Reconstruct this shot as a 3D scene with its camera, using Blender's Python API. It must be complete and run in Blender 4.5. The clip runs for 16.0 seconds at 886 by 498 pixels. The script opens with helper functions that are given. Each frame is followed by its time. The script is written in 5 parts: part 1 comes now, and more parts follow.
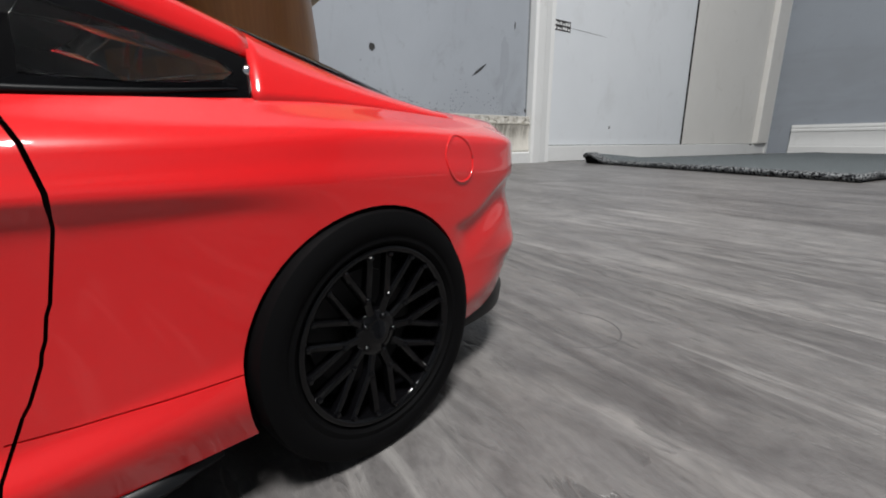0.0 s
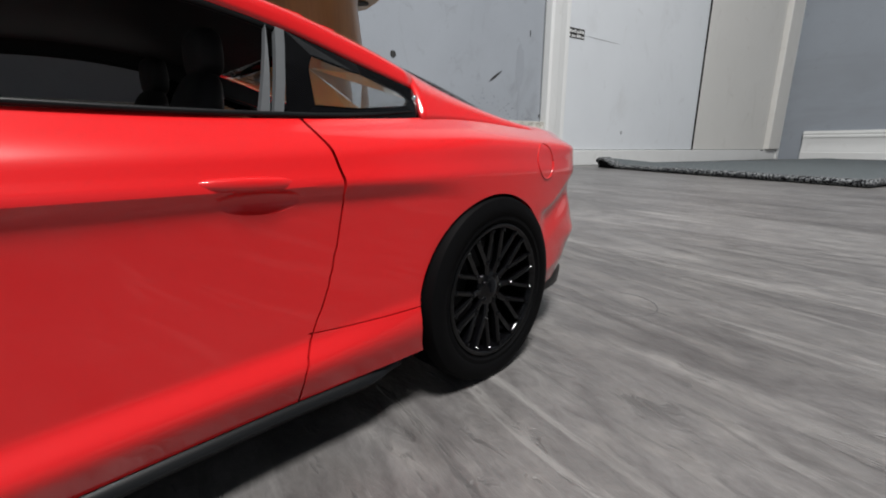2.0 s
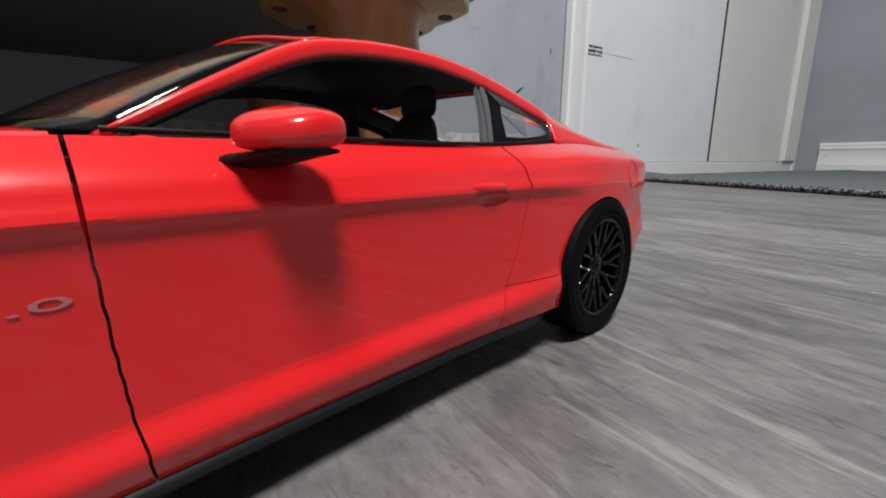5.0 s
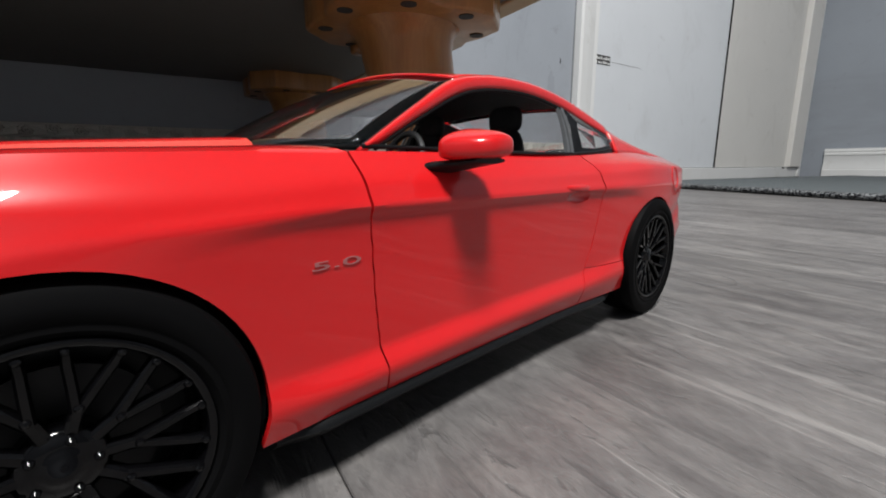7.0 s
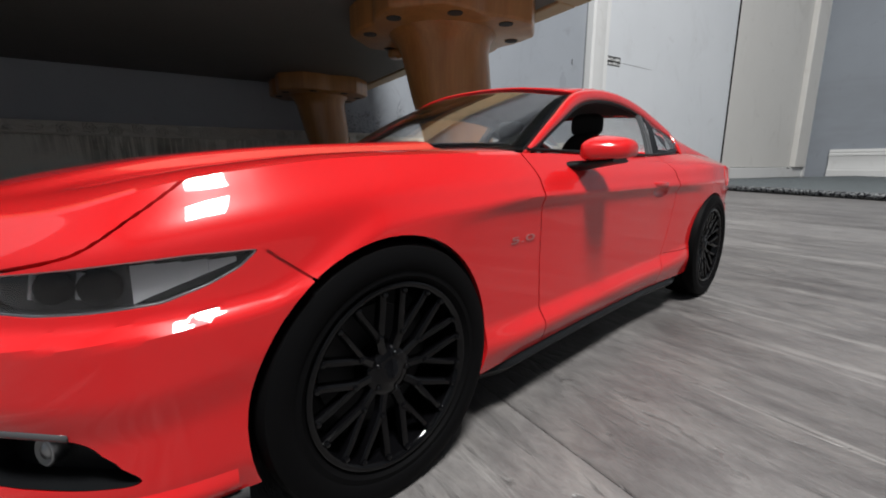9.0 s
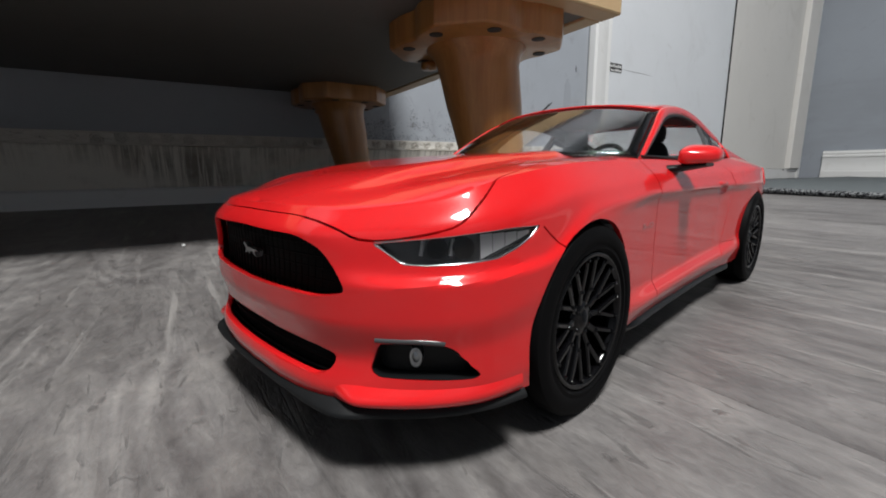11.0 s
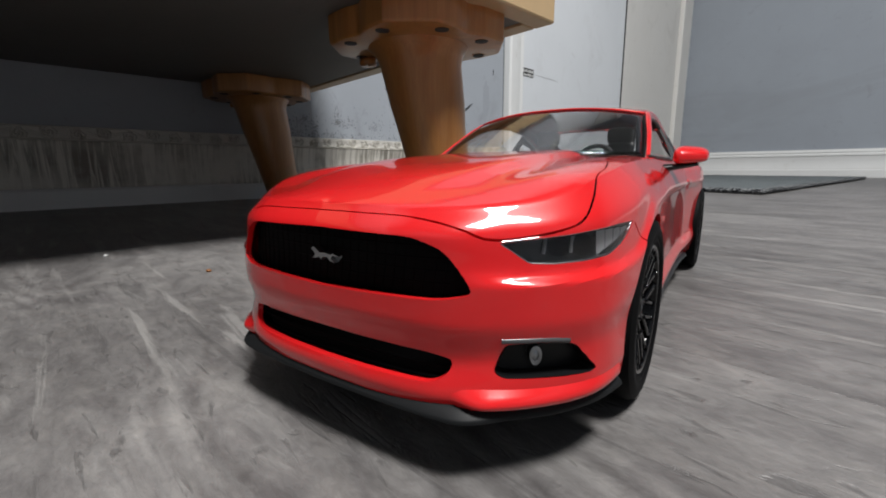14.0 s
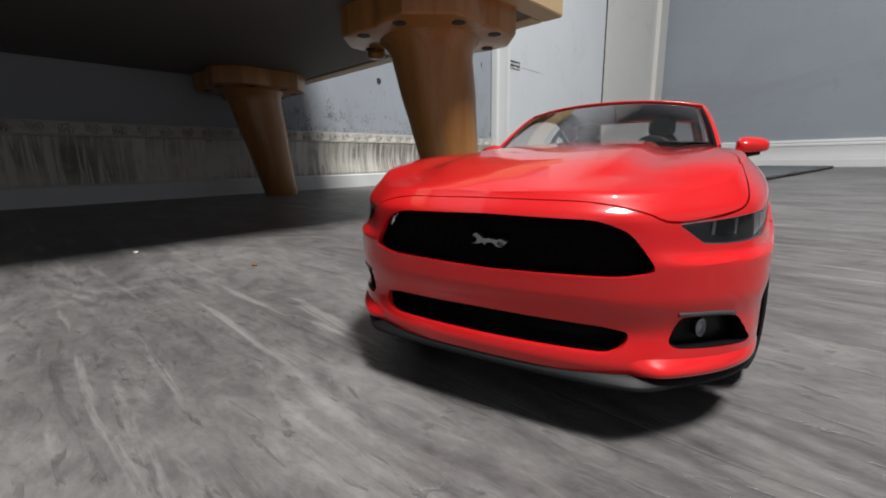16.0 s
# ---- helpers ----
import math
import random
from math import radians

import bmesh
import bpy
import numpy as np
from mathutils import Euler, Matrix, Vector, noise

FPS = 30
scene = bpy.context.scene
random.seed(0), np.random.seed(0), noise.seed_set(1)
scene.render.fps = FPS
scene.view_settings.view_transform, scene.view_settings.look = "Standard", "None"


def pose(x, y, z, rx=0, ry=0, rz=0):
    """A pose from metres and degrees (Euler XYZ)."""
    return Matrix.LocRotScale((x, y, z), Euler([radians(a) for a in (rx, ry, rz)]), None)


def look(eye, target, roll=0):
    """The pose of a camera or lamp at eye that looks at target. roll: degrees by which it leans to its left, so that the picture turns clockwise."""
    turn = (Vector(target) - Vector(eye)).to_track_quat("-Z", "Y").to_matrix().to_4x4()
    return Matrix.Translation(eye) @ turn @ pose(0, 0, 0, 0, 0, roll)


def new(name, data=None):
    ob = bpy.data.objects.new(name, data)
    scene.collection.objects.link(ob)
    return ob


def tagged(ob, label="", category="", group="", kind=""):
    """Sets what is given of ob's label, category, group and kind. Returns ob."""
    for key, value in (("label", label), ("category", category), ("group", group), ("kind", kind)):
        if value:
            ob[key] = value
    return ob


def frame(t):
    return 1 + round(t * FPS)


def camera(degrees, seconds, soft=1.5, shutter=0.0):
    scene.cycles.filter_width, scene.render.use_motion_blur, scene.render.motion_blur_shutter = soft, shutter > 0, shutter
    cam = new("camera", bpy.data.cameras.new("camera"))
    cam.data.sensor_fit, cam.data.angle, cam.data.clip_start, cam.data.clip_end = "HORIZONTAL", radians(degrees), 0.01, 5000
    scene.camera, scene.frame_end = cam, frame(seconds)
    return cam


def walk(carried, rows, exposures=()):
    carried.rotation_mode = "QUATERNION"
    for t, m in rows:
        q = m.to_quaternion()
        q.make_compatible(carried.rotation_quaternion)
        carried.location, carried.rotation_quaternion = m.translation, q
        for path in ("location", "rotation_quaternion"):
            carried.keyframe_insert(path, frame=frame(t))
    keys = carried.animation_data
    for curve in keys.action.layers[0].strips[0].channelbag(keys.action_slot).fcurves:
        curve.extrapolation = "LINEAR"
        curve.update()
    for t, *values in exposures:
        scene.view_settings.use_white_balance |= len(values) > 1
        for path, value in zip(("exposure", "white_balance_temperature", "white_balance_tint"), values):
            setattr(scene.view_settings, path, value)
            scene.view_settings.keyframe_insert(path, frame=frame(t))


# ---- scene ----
cam = camera(93.0, 16.0, soft=1.9)
# seconds, eye x, y, z, yaw, pitch, roll
ROWS = [
    (0.0, 0.00964, 0.00833, 0.04916, 55.802, -14.170, 0.177),
    (0.5, 0.01311, 0.00025, 0.04939, 55.923, -13.981, 0.067),
    (1.0, 0.01507, -0.00741, 0.04933, 56.188, -13.850, 0.025),
    (1.5, 0.01707, -0.01534, 0.04955, 56.479, -13.796, -0.120),
    (2.0, 0.01945, -0.02150, 0.04962, 56.847, -13.678, -0.141),
    (2.5, 0.02100, -0.02904, 0.04968, 57.220, -13.528, -0.231),
    (3.0, 0.02350, -0.03663, 0.04998, 57.566, -13.361, -0.205),
    (3.5, 0.02439, -0.04600, 0.05008, 57.834, -13.050, -0.186),
    (4.0, 0.02596, -0.05174, 0.05034, 57.993, -12.771, -0.113),
    (6.5, 0.03693, -0.09346, 0.05082, 58.527, -11.251, 0.118),
    (7.0, 0.03792, -0.10053, 0.05077, 58.615, -11.191, 0.153),
    (7.5, 0.03980, -0.11067, 0.05090, 58.691, -11.269, -0.030),
    (8.0, 0.03881, -0.11848, 0.05069, 58.742, -11.301, -0.041),
    (8.5, 0.03732, -0.12662, 0.05064, 58.794, -11.325, 0.033),
    (9.0, 0.03872, -0.13806, 0.05077, 58.738, -11.330, -0.058),
    (9.5, 0.04145, -0.15351, 0.05074, 58.847, -11.159, 0.245),
    (10.0, 0.04162, -0.16770, 0.05076, 58.891, -10.993, 0.463),
    (12.5, 0.03043, -0.19429, 0.05102, 52.925, -10.319, 0.466),
    (13.0, 0.02536, -0.20070, 0.05097, 50.252, -10.401, 0.457),
    (13.5, 0.02099, -0.20616, 0.05114, 48.552, -10.492, 0.346),
    (14.0, 0.01936, -0.20779, 0.05098, 46.371, -10.894, 0.435),
    (14.5, 0.01446, -0.21446, 0.05091, 44.786, -11.082, 0.524),
    (15.0, 0.00877, -0.22195, 0.05067, 43.859, -11.308, 0.472),
    (15.5, 0.00422, -0.22784, 0.05064, 43.667, -11.315, 0.575),
    (16.0, -0.00103, -0.23546, 0.05083, 43.373, -11.833, 0.926),
]
walk(cam, [(t, pose(x, y, z, 90 + pitch, roll, yaw)) for t, x, y, z, yaw, pitch, roll in ROWS])

import functools

# ---------------------------------------------------------------- light
world = bpy.data.worlds.new("room_air")
scene.world = world
world.use_nodes = True
world.node_tree.nodes["Background"].inputs[0].default_value = (0.55, 0.62, 0.72, 1)
world.node_tree.nodes["Background"].inputs[1].default_value = 0.005
scene.view_settings.exposure = 0.08


def area_lamp(name, eye, target, sx, sy, watts, color):
    data = bpy.data.lights.new(name, "AREA")
    data.shape, data.size, data.size_y, data.energy, data.color = "RECTANGLE", sx, sy, watts, color
    ob = new(name, data)
    ob.matrix_world = look(eye, target)
    return ob


LAMP = (0.80, -0.27, 2.36)
area_lamp("ceiling_lamp_light", LAMP, (LAMP[0], LAMP[1], 0), 0.50, 0.46, 106, (1.0, 0.985, 0.97))

# ---------------------------------------------------------------- materials


class Nodes:
    """A short hand for building a node material."""

    def __init__(self, name, rough=0.5, metal=0.0, coat=0.0, spec=0.5):
        self.mat = bpy.data.materials.new(name)
        self.mat.use_nodes = True
        self.tree = self.mat.node_tree
        self.bsdf = self.tree.nodes["Principled BSDF"]
        self.bsdf.inputs["Roughness"].default_value = rough
        self.bsdf.inputs["Metallic"].default_value = metal
        self.bsdf.inputs["Coat Weight"].default_value = coat
        self.bsdf.inputs["Coat Roughness"].default_value = 0.04
        self.bsdf.inputs["Specular IOR Level"].default_value = spec
        self.coord = None

    def add(self, kind, **props):
        n = self.tree.nodes.new(kind)
        for k, v in props.items():
            n.inputs[k.replace("_", " ")].default_value = v
        return n

    def link(self, a, b):
        self.tree.links.new(a, b)

    def place(self, scale=(1, 1, 1), rot=(0, 0, 0)):
        if self.coord is None:
            self.coord = self.tree.nodes.new("ShaderNodeTexCoord")
        m = self.add("ShaderNodeMapping", Scale=scale, Rotation=rot)
        self.link(self.coord.outputs["Object"], m.inputs["Vector"])
        return m.outputs["Vector"]

    def noise(self, vec, scale, detail=4.0, rough=0.55, distort=0.0):
        n = self.add("ShaderNodeTexNoise", Scale=scale, Detail=detail, Roughness=rough, Distortion=distort)
        self.link(vec, n.inputs["Vector"])
        return n.outputs["Fac"]

    def ramp(self, fac, stops):
        r = self.tree.nodes.new("ShaderNodeValToRGB")
        els = r.color_ramp.elements
        while len(els) < len(stops):
            els.new(0.5)
        for e, (p, c) in zip(els, stops):
            e.position, e.color = p, (*c, 1) if len(c) == 3 else c
        self.link(fac, r.inputs["Fac"])
        return r.outputs["Color"]

    def mix(self, a, b, fac, mode="MIX"):
        m = self.tree.nodes.new("ShaderNodeMix")
        m.data_type, m.blend_type = "RGBA", mode
        for src, slot in ((fac, m.inputs[0]), (a, m.inputs[6]), (b, m.inputs[7])):
            if isinstance(src, (int, float)):
                slot.default_value = src
            elif isinstance(src, tuple):
                slot.default_value = (*src, 1)
            else:
                self.link(src, slot)
        return m.outputs[2]

    def math(self, op, a, b=0.0):
        m = self.tree.nodes.new("ShaderNodeMath")
        m.operation = op
        for src, slot in ((a, m.inputs[0]), (b, m.inputs[1])):
            if isinstance(src, (int, float)):
                slot.default_value = src
            else:
                self.link(src, slot)
        return m.outputs[0]

    def color(self, c):
        if isinstance(c, tuple):
            self.bsdf.inputs["Base Color"].default_value = (*c, 1)
        else:
            self.link(c, self.bsdf.inputs["Base Color"])

    def rough(self, r):
        self.link(r, self.bsdf.inputs["Roughness"])

    def bump(self, h, strength, dist=0.001):
        b = self.add("ShaderNodeBump", Strength=strength, Distance=dist)
        self.link(h, b.inputs["Height"])
        self.link(b.outputs["Normal"], self.bsdf.inputs["Normal"])


def plain(name, color, rough=0.5, metal=0.0, coat=0.0, grain=900.0, amount=0.12, spec=0.5):
    n = Nodes(name, rough, metal, coat, spec)
    v = n.place()
    f = n.noise(v, grain, 3)
    g = n.noise(v, grain * 0.07, 3)
    dark = tuple(c * (1 - amount) for c in color)
    lite = tuple(min(1, c * (1 + amount)) for c in color)
    n.color(n.mix(dark, lite, n.math("MULTIPLY", n.math("ADD", f, g), 0.5)))
    n.rough(n.math("ADD", n.math("MULTIPLY", n.math("SUBTRACT", g, 0.5), 0.12), rough))
    return n.mat


def red_paint():
    n = Nodes("red_lacquer", 0.3, 0.0, 1.0, 0.14)
    n.bsdf.inputs["Coat Roughness"].default_value = 0.02
    v = n.place()
    f = n.noise(v, 60.0, 3)
    fine = n.noise(v, 2500.0, 2)
    n.color(n.mix((0.57, 0.0105, 0.0125), (0.66, 0.014, 0.0165), f))
    n.rough(n.math("ADD", n.math("MULTIPLY", f, 0.12), 0.22))
    n.bump(fine, 0.02, 0.0002)
    return n.mat


def glass(name, tint=(0.92, 0.95, 0.95)):
    n = Nodes(name, 0.02)
    n.color(tint)
    n.bsdf.inputs["Transmission Weight"].default_value = 1.0
    n.bsdf.inputs["IOR"].default_value = 1.52
    return n.mat


def floor_wood():
    """Grey printed laminate, grain along x with loops, streaks and pale wear; every plank its own cut of the pattern."""
    n = Nodes("grey_laminate", 0.42, 0.0, 0.0, 0.4)
    rnd = n.tree.nodes.new("ShaderNodeObjectInfo").outputs["Random"]
    geo = n.tree.nodes.new("ShaderNodeNewGeometry")
    shift = n.tree.nodes.new("ShaderNodeCombineXYZ")
    n.link(n.math("MULTIPLY", rnd, 31.0), shift.inputs[0])
    n.link(n.math("MULTIPLY", rnd, 17.0), shift.inputs[2])
    add = n.tree.nodes.new("ShaderNodeVectorMath")
    n.link(geo.outputs["Position"], add.inputs[0])
    n.link(shift.outputs[0], add.inputs[1])

    def mapped(scale, src=None):
        m = n.add("ShaderNodeMapping", Scale=scale)
        n.link(src or add.outputs[0], m.inputs["Vector"])
        return m.outputs["Vector"]

    # the grain wanders sideways by a few millimetres
    bend = n.add("ShaderNodeTexNoise", Scale=1.0, Detail=3.0)
    n.link(mapped((9.0, 24.0, 1)), bend.inputs["Vector"])
    off = n.tree.nodes.new("ShaderNodeVectorMath")
    off.operation = "MULTIPLY"
    n.link(bend.outputs["Color"], off.inputs[0])
    off.inputs[1].default_value = (0.012, 0.0075, 0)
    bent = n.tree.nodes.new("ShaderNodeVectorMath")
    n.link(add.outputs[0], bent.inputs[0])
    n.link(off.outputs[0], bent.inputs[1])
    b = bent.outputs[0]
    zone = n.noise(mapped((8.0, 17.0, 1), b), 1.0, 6, 0.6)                     # broad pale and dark figure
    rings = n.noise(mapped((4.5, 14.0, 1), b), 1.0, 1, 0.4)                      # its contours make the loops
    loop = n.math("ADD", n.math("MULTIPLY", n.math("SINE", n.math("MULTIPLY", rings, 105.0)), 0.5), 0.5)
    streak = n.noise(mapped((82.0, 180.0, 1), b), 1.0, 6, 0.66, 0.5)              # long fibres
    fibre = n.noise(mapped((330.0, 680.0, 1), b), 1.0, 4, 0.65, 0.4)
    cloud = n.noise(mapped((60.0, 95.0, 1), b), 1.0, 5, 0.6, 0.8)                # soft mottling between the fibres
    fleck = n.noise(mapped((75.0, 270.0, 1), b), 1.0, 3, 0.55, 0.9)               # short dark pores
    wear = n.noise(mapped((11.0, 120.0, 1), b), 1.0, 5, 0.6, 0.5)               # pale worn marks
    where = n.noise(mapped((9.0, 16.0, 1)), 1.0, 3, 0.5)
    col = n.ramp(zone, [(0.30, (0.098, 0.093, 0.091)), (0.50, (0.150, 0.144, 0.141)), (0.68, (0.205, 0.198, 0.193))])
    col = n.mix(col, n.ramp(loop, [(0.0, (0.80, 0.79, 0.79)), (0.45, (1, 1, 1)), (0.8, (1.02, 1.02, 1.02)), (1.0, (1.16, 1.16, 1.15))]), n.ramp(where, [(0.46, (0.06, 0.06, 0.06)), (0.60, (1, 1, 1))]), "MULTIPLY")
    col = n.mix(col, n.ramp(streak, [(0.32, (0.72, 0.71, 0.71)), (0.50, (1, 1, 1)), (0.68, (1.20, 1.20, 1.19))]), 0.7, "MULTIPLY")
    col = n.mix(col, n.ramp(fibre, [(0.35, (0.80, 0.80, 0.80)), (0.62, (1.09, 1.09, 1.09))]), 0.6, "MULTIPLY")
    col = n.mix(col, n.ramp(cloud, [(0.30, (0.80, 0.79, 0.80)), (0.50, (1, 1, 1)), (0.70, (1.16, 1.15, 1.13))]), 1.0, "MULTIPLY")
    pore = n.math("MULTIPLY", n.ramp(fleck, [(0.33, (1, 1, 1)), (0.40, (0, 0, 0))]), n.ramp(cloud, [(0.40, (0.15, 0.15, 0.15)), (0.58, (1, 1, 1))]))
    col = n.mix(col, (0.062, 0.060, 0.060), n.math("MULTIPLY", pore, 0.55))
    pale = n.math("MULTIPLY", n.ramp(wear, [(0.575, (0, 0, 0)), (0.63, (1, 1, 1))]), n.ramp(where, [(0.30, (1, 1, 1)), (0.60, (0.25, 0.25, 0.25))]))
    col = n.mix(col, (0.36, 0.35, 0.335), n.math("MULTIPLY", pale, 0.5))
    dark = n.ramp(wear, [(0.335, (1, 1, 1)), (0.40, (0, 0, 0))])
    col = n.mix(col, (0.068, 0.065, 0.065), n.math("MULTIPLY", dark, 0.45))
    col = n.mix(col, n.math("ADD", n.math("MULTIPLY", rnd, 0.16), 0.92), 1.0, "MULTIPLY")
    n.color(col)
    n.rough(n.math("ADD", n.math("MULTIPLY", streak, 0.25), 0.28))
    relief = n.math("ADD", n.math("ADD", n.math("MULTIPLY", streak, 0.9), n.math("MULTIPLY", n.math("MULTIPLY", loop, where), 0.25)), n.math("MULTIPLY", fibre, 0.4))
    n.bump(n.math("ADD", relief, n.math("SUBTRACT", n.math("MULTIPLY", pale, 0.3), n.math("ADD", n.math("MULTIPLY", dark, 0.5), n.math("MULTIPLY", pore, 0.6)))), 0.5, 0.0012)
    return n.mat


def wall_paint(name, base, dirty, grime):
    """Matt wall paint with roller texture, scuffs and dirt in patches."""
    n = Nodes(name, 0.62, 0, 0, 0.35)
    v = n.place()
    a = n.noise(v, 3.0, 5, 0.6)
    b = n.noise(v, 22.0, 6, 0.7, 0.6)
    c = n.noise(v, 260.0, 3)
    col = n.mix(base, dirty, n.ramp(a, [(0.35, (0, 0, 0)), (0.75, (1, 1, 1))]))
    spots = n.ramp(b, [(0.60, (0, 0, 0)), (0.72, (1, 1, 1))])
    col = n.mix(col, grime, n.math("MULTIPLY", spots, 0.35))
    smear = n.noise(n.place((1, 9, 5)), 1.0, 5, 0.65, 0.8)
    col = n.mix(col, grime, n.math("MULTIPLY", n.ramp(smear, [(0.56, (0, 0, 0)), (0.72, (1, 1, 1))]), 0.3))
    n.color(col)
    n.bump(n.math("ADD", c, n.math("MULTIPLY", b, 0.6)), 0.22, 0.0012)
    return n.mat


def streaked_white():
    """White painted skirting with vertical runs of dirt."""
    n = Nodes("grimy_white_skirting", 0.5, 0, 0, 0.4)
    runs = n.noise(n.place((1, 150, 9)), 1.0, 5, 0.65, 0.8)
    big = n.noise(n.place((1, 6, 10)), 1.0, 4, 0.6)
    fine = n.noise(n.place(), 400.0, 3)
    k = n.math("MULTIPLY", n.ramp(runs, [(0.42, (0, 0, 0)), (0.55, (1, 1, 1))]), n.ramp(big, [(0.38, (0, 0, 0)), (0.6, (1, 1, 1))]))
    n.color(n.mix((0.70, 0.675, 0.61), (0.19, 0.172, 0.14), n.math("MULTIPLY", k, 0.85)))
    n.bump(n.math("ADD", runs, fine), 0.25, 0.001)
    return n.mat


def mat_felt():
    n = Nodes("grey_felt", 0.95, 0, 0, 0.1)
    v = n.place()
    a, b = n.noise(v, 420.0, 5, 0.7), n.noise(v, 60.0, 4)
    n.color(n.mix(n.mix((0.085, 0.098, 0.102), (0.21, 0.232, 0.238), n.ramp(a, [(0.35, (0, 0, 0)), (0.65, (1, 1, 1))])), (0.10, 0.115, 0.125), n.math("MULTIPLY", b, 0.5)))
    n.bump(a, 0.9, 0.003)
    return n.mat


def mat_edge():
    n = Nodes("speckled_mat_edge", 0.9, 0, 0, 0.1)
    a = n.noise(n.place(), 330.0, 2, 0.5)
    n.color(n.ramp(a, [(0.42, (0.012, 0.012, 0.014)), (0.49, (0.10, 0.105, 0.11)), (0.60, (0.26, 0.27, 0.275))]))
    n.bump(a, 0.8, 0.002)
    return n.mat


def leg_wood():
    n = Nodes("orange_beech", 0.35, 0, 0.25, 0.5)
    s = n.noise(n.place((60, 60, 5)), 1.0, 5, 0.6, 0.8)
    f = n.noise(n.place((500, 500, 25)), 1.0, 3)
    n.color(n.mix((0.42, 0.195, 0.058), (0.29, 0.122, 0.034), n.ramp(n.math("ADD", n.math("MULTIPLY", s, 0.7), n.math("MULTIPLY", f, 0.3)), [(0.35, (0, 0, 0)), (0.65, (1, 1, 1))])))
    n.bump(f, 0.08, 0.0005)
    return n.mat


M_RED = red_paint()
M_BLACK = plain("satin_black_plastic", (0.006, 0.0065, 0.0072), 0.36, spec=0.22)
M_LIP = plain("dull_black_plastic", (0.007, 0.0078, 0.0085), 0.52, spec=0.2)
M_GLOSS = plain("gloss_black", (0.0022, 0.0022, 0.0026), 0.09, 0.0, 0.0, spec=0.26)
M_RUBBER = plain("tyre_rubber", (0.0034, 0.0034, 0.0037), 0.6, grain=1500, spec=0.05)
M_GRILLE = plain("matt_black_mesh", (0.003, 0.003, 0.0032), 0.6, spec=0.04)
M_STRIP = plain("grey_satin_strip", (0.055, 0.055, 0.058), 0.3)
# the body's red reflection is put into the badge colour
M_BADGE = plain("silver_with_red_reflection", (0.40, 0.13, 0.13), 0.5, 0.0)
M_TRIM = plain("dark_grey_trim", (0.085, 0.09, 0.095), 0.4, spec=0.4)
M_SMOKE = plain("smoked_chrome", (0.38, 0.385, 0.395), 0.2, 1.0)
M_CHROME = plain("chrome", (0.75, 0.76, 0.78), 0.12, 1.0)
M_SILVER = plain("silver_badge", (0.34, 0.35, 0.36), 0.32, 1.0)
M_LAMP = plain("lamp_housing", (0.025, 0.026, 0.029), 0.25, 0.2, 0.3)
M_REFLECT = plain("bright_reflector", (0.36, 0.365, 0.38), 0.38, 0.4)
M_LENS = glass("clear_lens", (0.96, 0.97, 0.98))
M_GLASS = glass("window_glass", (0.975, 0.985, 0.985))
M_TAIL = plain("tail_lamp_red", (0.35, 0.01, 0.01), 0.12, 0, 0.7)
M_SEAT = plain("charcoal_seat", (0.009, 0.0095, 0.0105), 0.6, spec=0.25)
M_FLOOR = floor_wood()
M_WALL = wall_paint("blue_grey_wall_paint", (0.37, 0.40, 0.44), (0.31, 0.335, 0.37), (0.16, 0.165, 0.17))
M_WALLR = wall_paint("slate_wall_paint", (0.30, 0.33, 0.37), (0.27, 0.295, 0.33), (0.2, 0.21, 0.22))
M_WALLP = wall_paint("dark_slate_paint", (0.15, 0.165, 0.185), (0.13, 0.145, 0.165), (0.10, 0.105, 0.11))
M_WHITE = wall_paint("white_gloss_paint", (0.74, 0.75, 0.745), (0.68, 0.69, 0.685), (0.5, 0.49, 0.46))
M_DOOR = wall_paint("white_door_paint", (0.73, 0.76, 0.79), (0.67, 0.70, 0.73), (0.55, 0.56, 0.57))
M_CREAM = wall_paint("cream_door_paint", (0.72, 0.71, 0.68), (0.67, 0.66, 0.63), (0.5, 0.48, 0.44))
M_SKIRT = streaked_white()
M_CEIL = plain("ceiling_grey", (0.46, 0.46, 0.455), 0.8, grain=200)
M_SHEET = plain("pale_sheet", (0.50, 0.53, 0.58), 0.85, grain=300)
M_FELT = mat_felt()
M_EDGE = mat_edge()
M_LEG = leg_wood()
M_BOARD = wall_paint("brown_board", (0.155, 0.148, 0.138), (0.125, 0.12, 0.112), (0.08, 0.077, 0.072))
M_BEECH = plain("pale_beech_edging", (0.50, 0.36, 0.20), 0.45, grain=120)
M_SCUFF = plain("dark_scuff", (0.035, 0.035, 0.035), 0.7)
M_CRUMB = plain("brown_crumb", (0.22, 0.09, 0.03), 0.8)

# ---------------------------------------------------------------- mesh helpers


def link(name, bm, material, parent=None, label="", smooth=True):
    me = bpy.data.meshes.new(name)
    if smooth:
        for f in bm.faces:
            f.smooth = True
    bm.to_mesh(me)
    bm.free()
    if material:
        me.materials.append(material)
    ob = new(name, me)
    if parent is not None:
        ob.parent = parent
    return tagged(ob, label)


def part(name, bm, material, parent, label="", smooth=True):
    return link(name, bm, material, parent, label, smooth)


def sharp(ob, degrees=35):
    me = ob.data
    bm = bmesh.new()
    bm.from_mesh(me)
    lim = radians(degrees)
    for e in bm.edges:
        if len(e.link_faces) == 2 and e.calc_face_angle(0) > lim:
            e.smooth = False
    bm.to_mesh(me)
    bm.free()
    return ob


